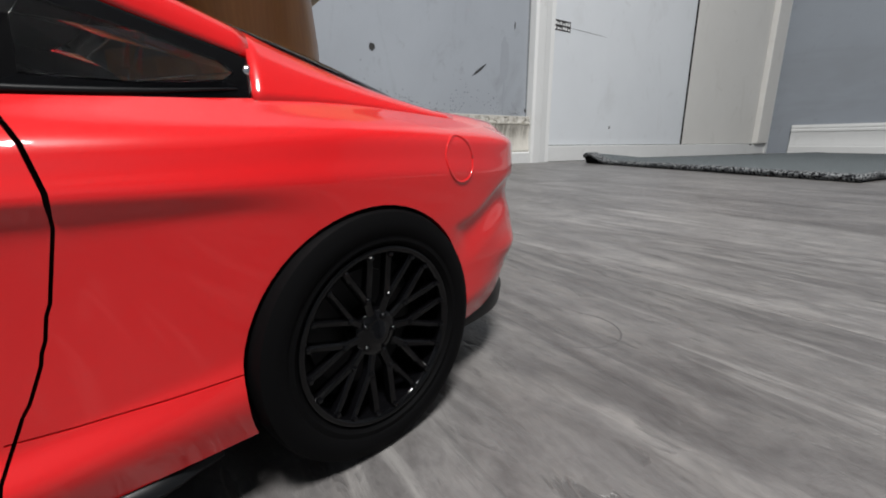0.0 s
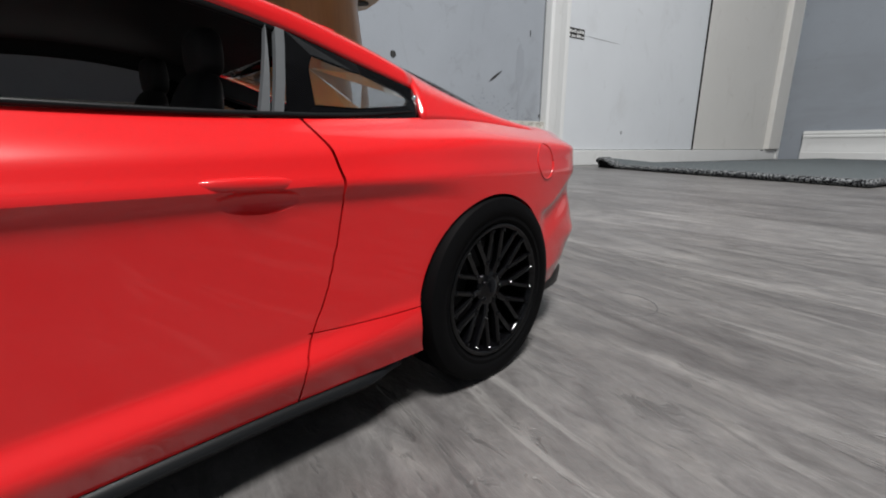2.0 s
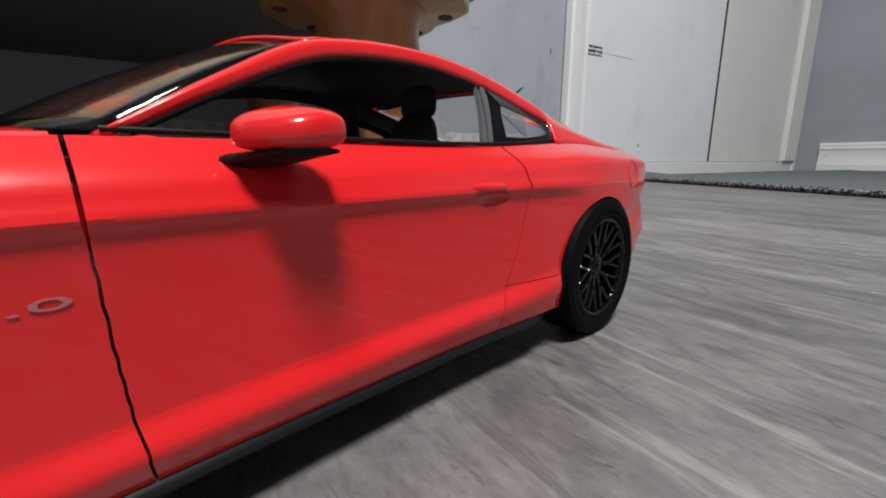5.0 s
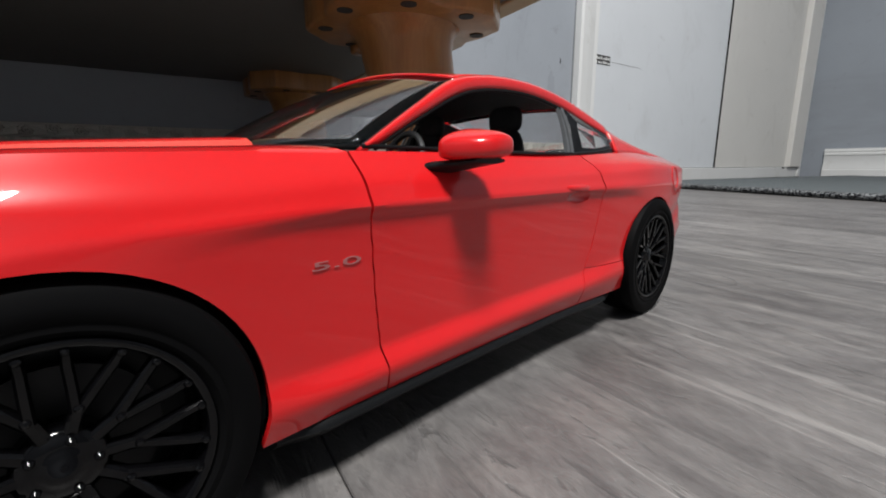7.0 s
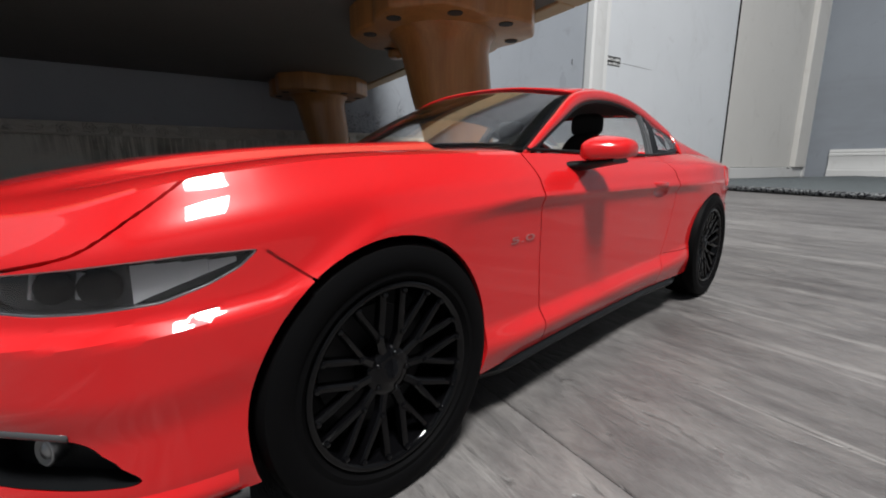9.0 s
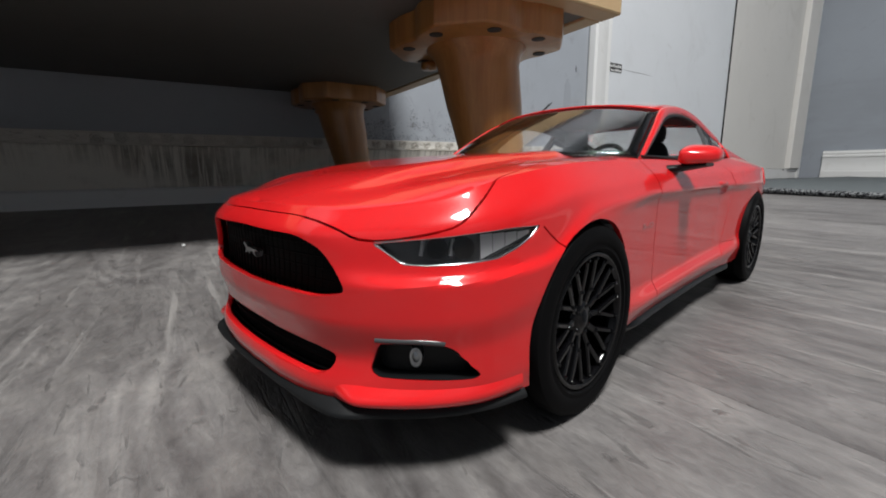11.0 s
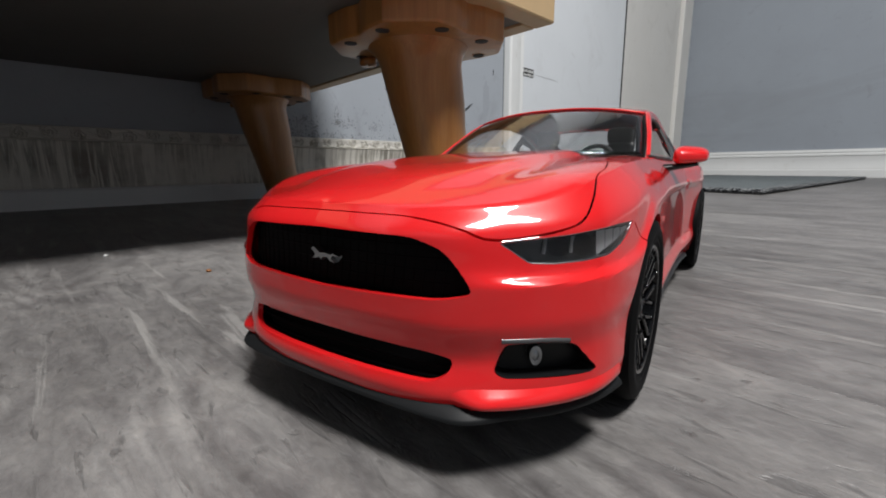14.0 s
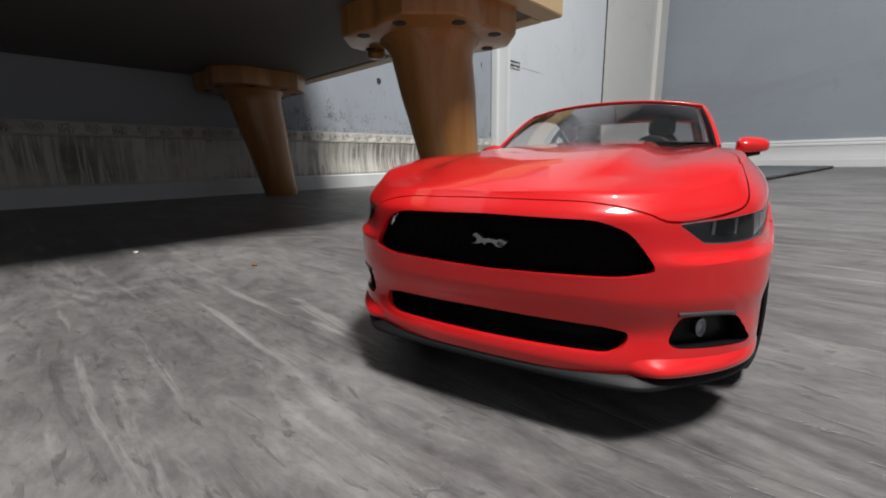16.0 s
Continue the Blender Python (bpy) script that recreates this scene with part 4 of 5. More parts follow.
def hood_gap():
    """A thin cutter along one side of the hood, across its front and back along the other."""
    qs = np.linspace(0.0, q_at(106), 90)
    half = [hood_line(q) for q in qs]
    tilt = [Vector((*outline(q)[2:], 0)).lerp(Vector((0, 0, 1)), 0.45 + 0.55 * smooth01((q - 48) / 16)).normalized() for q in qs]
    pts = [Vector((p.x, -p.y, p.z)) for p in half[:0:-1]] + half
    ups = [Vector((p.x, -p.y, p.z)) for p in tilt[:0:-1]] + tilt
    rows = []
    for i, p in enumerate(pts):
        d = (pts[min(i + 1, len(pts) - 1)] - pts[max(i - 1, 0)]).normalized()
        up = ups[i]
        o = up.cross(d).normalized() * (0.20 if p.z < 43.5 and abs(p.y) < 43 else 0.14)
        up = up * 2.2
        rows.append([p - o - up, p + o - up, p + o + up, p - o + up])
    bm = grid(rows, None, close_v=True)
    for r in (rows[0], rows[-1]):
        bm.faces.new([bm.verts.new(x) for x in r])
    bmesh.ops.remove_doubles(bm, verts=bm.verts, dist=1e-5)
    bmesh.ops.recalc_face_normals(bm, faces=bm.faces)
    return [bm]


def split_islands(me):
    """The loose pieces of a mesh as bmeshes, largest first."""
    bm = bmesh.new()
    bm.from_mesh(me)
    bm.faces.ensure_lookup_table()
    seen, out = set(), []
    for f in bm.faces:
        if f.index in seen:
            continue
        todo, isle = [f], []
        seen.add(f.index)
        while todo:
            g = todo.pop()
            isle.append(g)
            for e in g.edges:
                for h in e.link_faces:
                    if h.index not in seen:
                        seen.add(h.index)
                        todo.append(h)
        nb = bmesh.new()
        mp = {}
        done = set()
        for g in isle:
            for v in g.verts:
                if v.index not in mp:
                    mp[v.index] = nb.verts.new(v.co)
            key = tuple(sorted(v.index for v in g.verts))
            if key not in done:
                done.add(key)
                nb.faces.new([mp[v.index] for v in g.verts])
        out.append(nb)
    bm.free()
    return sorted(out, key=lambda b: -len(b.faces))


loose = split_islands(cut(body_mesh(), hood_gap()))
shell = cut(loose[0], flank_cutters() + [patch_cut(GRILLE, -4, 18), patch_cut(LOWER, -4, 18)], None)
for isle in split_islands(shell) + loose[1:]:
    if len(isle.faces) < 60:
        isle.free()
        continue
    c = sum((v.co for v in isle.verts), Vector()) / len(isle.verts)
    lo = min(v.co.x for v in isle.verts)
    hi = max(v.co.x for v in isle.verts)
    name = "body_shell"
    if 45 < c.x < 105 and abs(c.y) > 30 and lo > 30 and hi < 116:
        name = "door"
    elif c.x > 120 and abs(c.y) < 12 and c.z > 44 and lo > 100:
        name = "hood"
    sharp(part(name, isle, M_RED, car), 32)

# dark inside of the body and wheel housings
bm = bmesh.new()
box(bm, (23, -43, 8.5), (127, 43, 19))
box(bm, (-55, -25, 12), (195, 25, 30))
box(bm, (172.8, -44, 12.6), (179, 44, 33))
box(bm, (179, -37, 12.6), (184, 37, 30))
box(bm, (120, -28, 12.2), (196, 28, 16))
box(bm, (183, -32, 12.2), (192, 32, 14))
part("underbody", bm, M_BLACK, car, "matt black base plate", False)
for cu in (-0.7, 151.0):
    for s in (1, -1):
        bm = bmesh.new()
        rows = [[(cu + 21.4 * math.cos(a), s * w, 19.9 + 21.4 * math.sin(a)) for a in [radians(-25 + 230 * i / 30) for i in range(31)]] for w in (47.6, 25)]
        grid(rows, bm)
        bm.faces.new([bm.verts.new(p) for p in rows[1]])
        part("wheel_housing", bm, M_BLACK, car, "", False)

# ---- greenhouse
BELT = [(108.5, 41.6, 53.6), (80, 42.3, 53.4), (45, 42.2, 53.4), (25, 41.5, 54.2), (13.0, 40.6, 55.5)]
RAIL = spline([(109.5, 41.2, 53.4), (95, 38.6, 62.0), (80, 35.2, 69.6), (68, 33.4, 72.0), (52, 32.6, 72.8), (35, 32.4, 71.3), (18, 32.6, 67.6), (2, 33.6, 62.4), (-14, 35.0, 58.0), (-29, 36.6, 54.4)], 90)
DLO = spline([(105.5, 41.6, 54.2), (93, 39.6, 60.6), (78, 36.8, 66.9), (66, 35.4, 69.0), (50, 34.7, 69.3), (35, 34.6, 67.3), (22, 35.4, 63.9), (9.5, 36.9, 60.5)], 70)


def strip(a, b, bulge, n=7, s=1):
    """A rounded strip between two curves of equal length."""
    rows = []
    for p, q in zip(a, b):
        p, q = Vector(p), Vector(q)
        row = []
        for i in range(n):
            t = i / (n - 1)
            r = p.lerp(q, t)
            k = math.sin(math.pi * t) * bulge
            row.append((r.x, s * (r.y + k * 0.75), r.z + k * 0.65))
        rows.append(row)
    bm = grid(rows)
    bmesh.ops.recalc_face_normals(bm, faces=bm.faces)
    return bm


def solid(ob, t, offset=-1.0):
    m = ob.modifiers.new("thickness", "SOLIDIFY")
    m.thickness, m.offset = t, offset
    return ob


def resample(c, n):
    c = np.asarray(c, float)
    k = np.concatenate(([0], np.cumsum(np.linalg.norm(np.diff(c, axis=0), axis=1))))
    x = np.linspace(0, k[-1], n)
    return np.stack([np.interp(x, k, c[:, i]) for i in range(3)], axis=1)


WS_TOP, WS_BOT = (84.5, 73.0), (122.5, 54.9)   # centre of the windshield, top and foot
RW_TOP, RW_BOT = (20.5, 71.2), (-31.0, 57.0)


def across(a, cu, cz, n, power=2.0):
    """A bowed line from a point on the left rail over the middle to the right."""
    out = []
    for i in range(n + 1):
        t = 1 - 2 * i / n
        k = 1 - abs(t) ** power
        out.append((a[0] + (cu - a[0]) * k, a[1] * t, a[2] + (cz - a[2]) * k))
    return out


def at_u(curve, u):
    k = int(np.argmin(np.abs(np.asarray(curve)[:, 0] - u)))
    return tuple(float(x) for x in curve[k])


roof_rows = []
for k in range(26):
    u = 80.0 + (24.0 - 80.0) * k / 25
    a = at_u(RAIL, u)
    t = k / 25
    cu = u + (WS_TOP[0] - 80.0) * (1 - t) + (RW_TOP[0] - 24.0) * t
    cz = float(pchip([20, 35, 55, 70, 85], [71.2, 73.4, 74.4, 74.2, 73.0], cu))
    roof_rows.append(across((u, a[1], a[2]), cu, cz, 24, 2.4))
bm = grid(roof_rows)
bmesh.ops.recalc_face_normals(bm, faces=bm.faces)
solid(part("roof", bm, M_RED, car), 0.9)
bm = grid([[(x, y * 0.985, z - 1.15) for x, y, z in r] for r in roof_rows])
part("headlining", bm, M_SEAT, car, "charcoal roof lining")
bm = grid([[(p[0], p[1] * 0.985, p[2] - 1.3) for p in row] for row in roof_rows])
part("headliner", bm, M_SEAT, car, "black cabin lining")

for s in (1, -1):
    n = 60
    a = resample(RAIL[: int(np.argmin(np.abs(RAIL[:, 0] - 9.0))) + 1], n)
    d = resample(DLO, n)
    ob = solid(part("roof_rail", strip(a, d, 0.9, 7, s), M_RED, car), 1.2)
    part("rail_lining", strip([p - np.array([0, 1.4, 0.9]) for p in a], [p - np.array([0, 1.3, 0.2]) for p in d], 0.3, 4, s), M_SEAT, car)
    # sail panel behind the quarter window
    tail = resample(RAIL[int(np.argmin(np.abs(RAIL[:, 0] - 9.0))):], 24)
    low = []
    for i in range(24):
        u = 12.0 + (-29.0 - 12.0) * i / 23
        p = surf(q_at(u), section(q_at(u))[-1][0] - 0.4, -0.1)
        low.append((p.x, p.y, p.z))
    ob = solid(part("sail_panel", strip(tail, low, 0.85, 9, s), M_RED, car), 1.0)
    part("sail_lining", strip([p - np.array([0, 2.2, 1.0]) for p in tail], [np.array(p) - np.array([0, 2.6, 0.2]) for p in low], 0.3, 4, s), M_SEAT, car)
    # window frame trim: black line round the opening, B pillar
    bel = [(x, y * s, z + 0.5) for x, y, z in spline(BELT, 40)]
    part("belt_moulding", tube(bel, [0.45] * 34 + [0.4, 0.35, 0.3, 0.25, 0.2, 0.1], 6), M_BLACK, car)
    part("window_frame", tube([(x, (y - 0.5) * s, z - 0.3) for x, y, z in DLO[::2]], 0.6, 6), M_BLACK, car)
    bm = bmesh.new()
    for u0, u1, mat in ((42.2, 40.7, 0), (40.2, 38.7, 0)):
        t0, t1 = at_u(DLO, u0 - 4.8), at_u(DLO, u1 - 4.2)
        b0, b1 = (u0, 42.0, 53.8), (u1, 41.9, 54.0)
        rows = []
        for k in range(8):
            f = k / 7
            p0, p1 = Vector(t0).lerp(Vector(b0), f), Vector(t1).lerp(Vector(b1), f)
            bow = 0.6 * math.sin(math.pi * f)
            rows.append([(p0.x, s * (p0.y + bow - 1.2), p0.z), (p0.x, s * (p0.y + bow), p0.z), (p1.x, s * (p1.y + bow), p1.z), (p1.x, s * (p1.y + bow - 1.2), p1.z)])
        grid(rows, bm, close_v=True)
    part("centre_pillar", bm, M_TRIM, car, "dark grey door pillar", False)
    # quarter window: glass in a black surround
    ring = [(38.4, 41.7, 53.1), (36.4, 38.4, 61.6), (34.4, 34.9, 67.0), (22, 35.6, 63.6), (10.4, 37.0, 60.4), (8.2, 38.6, 57.6), (9.6, 40.2, 55.0), (25, 41.4, 53.8)]
    bm = bmesh.new()
    outr = [Vector(p) for p in ring]
    inr = [Vector(p) for p in ((33.4, 41.0, 55.6), (32.9, 38.6, 61.2), (31.6, 37.4, 63.4), (22, 37.2, 61.5), (14.2, 38.0, 59.3), (12.8, 38.9, 58.0), (14.6, 40.0, 56.8), (25, 41.0, 55.6))]
    rows = [[(p.x, s * (p.y + 0.25), p.z) for p in outr], [(p.x, s * (p.y + 0.45), p.z) for p in inr], [(p.x, s * (p.y - 0.5), p.z) for p in inr]]
    grid(rows, bm, close_v=True)
    qw = part("quarter_window_frame", bm, M_GLOSS, car, "", False)
    bm = bmesh.new()
    bm.faces.new([bm.verts.new((p.x, s * (p.y + 0.1), p.z)) for p in inr])
    pane = solid(part("pane", bm, M_GLASS, qw, "", False), 0.4)
    pane.visible_shadow = False
    bm = bmesh.new()
    bmesh.ops.create_uvsphere(bm, u_segments=14, v_segments=8, radius=0.8)
    for v in bm.verts:
        v.co = Vector((10.6 + v.co.x, s * (38.7 + v.co.y * 0.5), 58.5 + v.co.z))
    part("rivet", bm, M_CHROME, qw)

# windshield and rear window
for name, top, bot, ra, rb in (("windshield", WS_TOP, WS_BOT, 80.5, 108.0), ("rear_window", RW_TOP, RW_BOT, 23.5, -27.0)):
    ta, ba = at_u(RAIL, ra), at_u(RAIL, rb)
    t_line = across((ta[0], ta[1] - 0.6, ta[2] - 0.3), top[0], top[1] - 0.5, 24, 2.4)
    b_line = across((ba[0], ba[1] - 0.8, ba[2] - 0.1), bot[0], bot[1] - 0.6, 24, 2.2)
    rows = []
    for i in range(13):
        f = i / 12
        e = at_u(RAIL, ra + (rb - ra) * f)
        row = []
        for j, (p, q) in enumerate(zip(t_line, b_line)):
            t = abs(1 - 2 * j / 24)
            r = Vector(p).lerp(Vector(q), f)
            bow = math.sin(math.pi * f) * 1.1
            edge = Vector((e[0], (e[1] - 0.7) * (1 if j < 12 else -1), e[2] - 0.2))
            m = Vector((r.x, r.y, r.z + bow))
            row.append(m.lerp(edge, smooth01((t - 0.9) / 0.1)))
        rows.append(row)
    bm = grid(rows)
    bmesh.ops.recalc_face_normals(bm, faces=bm.faces)
    g = solid(part(name, bm, M_GLASS, car, "clear tinted glass"), 0.5)
    g.visible_shadow = False
    for line, r in ((rows[0], 0.14), (rows[-1], 0.45)):
        part("seal", tube([(p.x, p.y, p.z - 0.2) for p in line], r, 6), M_GRILLE, g)
    for s in (0, -1):
        part("seal", tube([(r[s].x, r[s].y, r[s].z - 0.1) for r in rows], 0.18, 6), M_BLACK, g)

# cowl between hood and windshield
rows = []
for j in range(25):
    t = 1 - 2 * j / 24
    p = across((108.6, 40.5, 53.2), 123.0, 55.2, 24, 2.2)[j]
    rows.append([(p[0] + 2.5, p[1], p[2] - 0.6 - 0.5 * (1 - abs(t))), (p[0] - 0.5, p[1], p[2] - 0.2), (p[0] - 8, p[1] * 0.97, p[2] - 3.5)])
part("cowl_panel", grid(rows), M_GRILLE, car)

# ---- black skirts, splitter, rear valance


def edge_band(qa, qb, prof, n, material, name, label=""):
    """A moulding along the outline; prof of (off, z)."""
    rows = []
    for i in range(n + 1):
        q = qa + (qb - qa) * i / n
        u, w, a, b = outline(q)
        end = 2.4 * (1 - smooth01(min(i, n - i) / 3))  # drawn in at both ends
        rows.append([(u + a * (o - end), w + b * (o - end), z) for o, z in prof])
    bm = grid(rows, close_v=True)
    for r in (rows[0], rows[-1]):
        bm.faces.new([bm.verts.new(p) for p in r])
    bmesh.ops.remove_doubles(bm, verts=bm.verts, dist=1e-4)
    bmesh.ops.recalc_face_normals(bm, faces=bm.faces)
    return sharp(part(name, bm, material, car, label), 40)


for s in (1, -1):
    edge_band(s * q_at(128.5), s * q_at(23), [(-6, 8.4), (-3.4, 8.2), (-2.4, 9.0), (-1.1, 10.0), (-0.6, 10.6), (-0.8, 11.2), (-1.4, 11.8), (-2.4, 12.4), (-6, 12.4)], 40, M_BLACK, "side_skirt", "satin black sill moulding")
half = spline([(201.5, 0.01), (201.2, 14), (200.4, 26), (198.9, 31.0), (193.6, 37.6), (186.4, 44.4), (179.5, 48.2), (172.6, 50.2)], 46)
plan = [(u, -w) for u, w in half[::-1]] + [(u, w) for u, w in half[1:]]
rows = []
for i, (u, w) in enumerate(plan):
    d = (Vector(plan[min(i + 1, len(plan) - 1)]) - Vector(plan[max(i - 1, 0)])).normalized()
    n = Vector((d.y, -d.x))
    kink = 0.5 * math.exp(-((abs(w) - 31) / 4) ** 2)
    rows.append([(u + n.x * (o + (kink if o > 0 else 0)), w + n.y * (o + (kink if o > 0 else 0)), z) for o, z in ((-9, 11.7), (-1.8, 11.3), (0.0, 11.4), (0.4, 11.7), (0.45, 12.1), (0.2, 12.5), (-0.7, 13.2), (-1.4, 13.7), (-9, 13.7))])
bm = grid(rows, close_v=True)
for r in (rows[0], rows[-1]):
    bm.faces.new([bm.verts.new(p) for p in r])
bmesh.ops.remove_doubles(bm, verts=bm.verts, dist=1e-4)
bmesh.ops.recalc_face_normals(bm, faces=bm.faces)
sharp(part("splitter", bm, M_LIP, car, "black front lip"), 40)
# red shelf under each fog lamp
for s in (1, -1):
    rows = []
    qa, qb = q_front(28), q_at(173.6)
    for i in range(31):
        t = i / 30
        q = qa + (qb - qa) * t
        k = smooth01(0.05 + t / 0.2) * (1 - 0.72 * t)
        rows.append([surf(s * q, z, o * k - 0.15) for z, o in ((13.0, 0.2), (13.4, 1.7), (13.9, 2.4), (14.4, 2.6), (14.9, 2.4), (15.4, 1.9), (15.9, 1.2), (16.4, 0.5), (17.2, -0.4))])
    bm = grid(rows)
    bmesh.ops.recalc_face_normals(bm, faces=bm.faces)
    part("bumper_shelf", bm, M_RED, car)
edge_band(q_at(-19), QMAX, [(-9, 10.5), (-6, 10.2), (-4.0, 11.5), (-3.6, 14.5), (-4.4, 17.0), (-9, 17.4)], 40, M_BLACK, "rear_valance", "black lower rear bumper")
edge_band(-q_at(-19), -QMAX, [(-9, 10.5), (-6, 10.2), (-4.0, 11.5), (-3.6, 14.5), (-4.4, 17.0), (-9, 17.4)], 40, M_BLACK, "rear_valance", "black lower rear bumper")

# ---- grilles
gr = part("grille", patch(GRILLE, -2.6), M_GRILLE, car, "matt black mesh grille")
for k in range(-16, 17):
    q = k * 2.1
    if abs(q) > q_front(30):
        continue
    part("grille_bar", tube([surf(q + d, z, -2.62) for z, d in ((29.6, -1.0), (35, 0), (40.3, 1.0))], 0.15, 4), M_GRILLE, gr)
for z in (31, 33, 35, 37, 39):
    part("grille_bar", tube([surf(q, z, -2.62) for q in np.linspace(-q_front(28), q_front(28), 30)], 0.15, 4), M_GRILLE, gr)
lo = part("lower_grille", patch(LOWER, -3.0), M_GRILLE, car, "matt black lower air intake")
for z in (17.0, 18.8):
    part("intake_slat", tube([surf(q, z, -2.2) for q in np.linspace(-q_front(29), q_front(29), 26)], 0.35, 4), M_GRILLE, lo)

# emblem: a plain silver shape
bm = bmesh.new()
EM = [(-5.0, 0.2), (-3.4, 0.9), (-2.4, 0.5), (-0.4, 0.9), (1.2, 0.7), (2.2, 1.7), (3.2, 2.3), (4.2, 1.5), (3.4, 1.1), (2.9, 0.2), (3.4, -0.7), (4.3, -1.2), (2.6, -1.0), (1.7, -0.4), (0.9, -1.3), (0.5, -0.5), (-1.2, -0.3), (-2.2, -1.4), (-3.4, -1.7), (-2.4, -0.7), (-2.9, 0.2)]
prism([(a * 0.82, 35.7 + b * 0.64) for a, b in EM], lambda a, b, d: surf(1.0 - a, b, d), -1.9, -0.9, bm)
part("emblem", bm, M_SILVER, car, "small silver emblem", False)

# ---- headlights and fog lamps
for s in (1, -1):
    poly = LIGHT if s == 1 else mirror_q(LIGHT)
    hl = part("headlight", patch(poly, -2.8), M_LAMP, car, "dark headlight with clear lens")
    part("lens", patch(poly, -0.25), M_LENS, hl, "clear plastic lens").visible_shadow = False
    rim = dense(poly, 1.0)
    part("bezel", tube([surf(a, b, -0.35) for a, b in rim] + [surf(*rim[0], -0.35)], 0.26, 6), M_SMOKE, hl, "thin smoked rim")
    part("pocket_wall", grid([[surf(a, b, -0.35), surf(a, b, -2.9)] for a, b in shrunk(rim, 0.2)], close_u=True), M_LAMP, hl)
    for qc, r in ((52.5, 1.6), (47.5, 1.45)):
        c = surf(qc * s, 38.8, -2.6)
        n3 = Vector((*outline(qc * s)[2:], 0))
        bm = lathe([(0.0, 0.9), (r * 0.55, 0.7), (r * 0.8, 0.0), (r, 0.9), (r * 1.08, 1.5), (r * 1.12, 0.0)], 20, "z", closed=False)
        rot = n3.to_track_quat("Z", "Y").to_matrix().to_4x4()
        bmesh.ops.transform(bm, matrix=Matrix.Translation(c) @ rot, verts=bm.verts)
        part("projector", bm, M_GLOSS, hl)
    # stepped bright facets towards the outer end, one light bar between the projectors
    for a0, a1, deep in ((56.0, 58.6, -1.75), (58.6, 61.2, -1.55), (61.2, 63.8, -1.3), (63.8, 66.6, -1.0)):
        low = [37.2 + (a - 57.0) * 0.33 for a in (a0, a1)]
        part("reflector", patch([(s * a0, low[0]), (s * a1, low[1]), (s * a1, 40.9), (s * a0, 40.8)], deep), M_REFLECT, hl, "bright reflector facet")
    for a in (44.6, 50.0):
        part("light_bar", tube([surf(s * a, 37.6, -2.3), surf(s * (a + 0.5), 40.2, -2.3)], 0.34, 6), M_REFLECT, hl, "pale light bar")
    poly = FOG if s == 1 else mirror_q(FOG)
    fg = part("fog_lamp", patch(poly, -3.4), M_BLACK, car, "fog lamp in a black pocket")
    wall = dense(poly, 1.2)
    bm = grid([[surf(a, b, 0.0), surf(a, b, -0.3), surf(a, b, -3.5)] for a, b in shrunk(wall, 0.22)], close_u=True)
    part("pocket_wall", bm, M_BLACK, fg)
    c = surf(s * 43.6, 21.2, -3.0)
    n3 = Vector((*outline(s * 43.6)[2:], 0))
    bm = lathe([(0.0, 1.5), (0.8, 1.4), (1.2, 0.8), (1.5, 1.5), (1.8, 1.3), (1.8, -0.5)], 20, "z", closed=False)
    bmesh.ops.transform(bm, matrix=Matrix.Translation(c) @ n3.to_track_quat("Z", "Y").to_matrix().to_4x4() @ Matrix.Diagonal((0.62, 1.0, 1, 1)), verts=bm.verts)
    part("bulb", bm, M_SILVER, fg, "round silver lamp")
    top_e = [surf(s * (36.9 + k), 24.7 - 0.5 * (k / 6 - 1) ** 2 * (k > 6), -0.2) for k in np.linspace(0.3, 12.0, 12)]
    part("trim_strip", tube(top_e, 0.52, 8), M_STRIP, fg, "grey trim strip")

# ---- tail lamps (three upright bars a side)
for s in (1, -1):
    for k in range(3):
        q = q_front(0) + QMAX - 24 - k * 5.5
        part("tail_lamp", patch_cut(rounded([(s * (q - 1.6), 41), (s * (q + 1.6), 41), (s * (q + 1.6), 52), (s * (q - 1.6), 52)], 0.8), -0.5, 0.4), M_TAIL, car, "upright red tail lamp", False)
# fuel filler ring on the left rear wing, and its lower lip
ring = [(q_at(-20.5) + 4.0 * math.cos(a), 46.4 + 4.0 * math.sin(a)) for a in [2 * math.pi * k / 36 for k in range(37)]]
part("filler_ring", tube([surf(a, b, -0.05) for a, b in ring], 0.3, 6), M_RED, car, "red filler flap rim")

# ---- door handles, mirrors, badges
for s in (1, -1):
    bm = bmesh.new()
    bmesh.ops.create_uvsphere(bm, u_segments=24, v_segments=12, radius=1)
    for v in bm.verts:
        x = v.co.x
        v.co = Vector((46.2 + x * 7.4, s * (48.7 + v.co.y * 1.05 - 0.5 * x * x), 44.9 + math.copysign(abs(v.co.z) ** 0.7, v.co.z) * 0.95 + 0.2 * x))
    part("door_handle", bm, M_RED, car, "body-coloured pull handle")


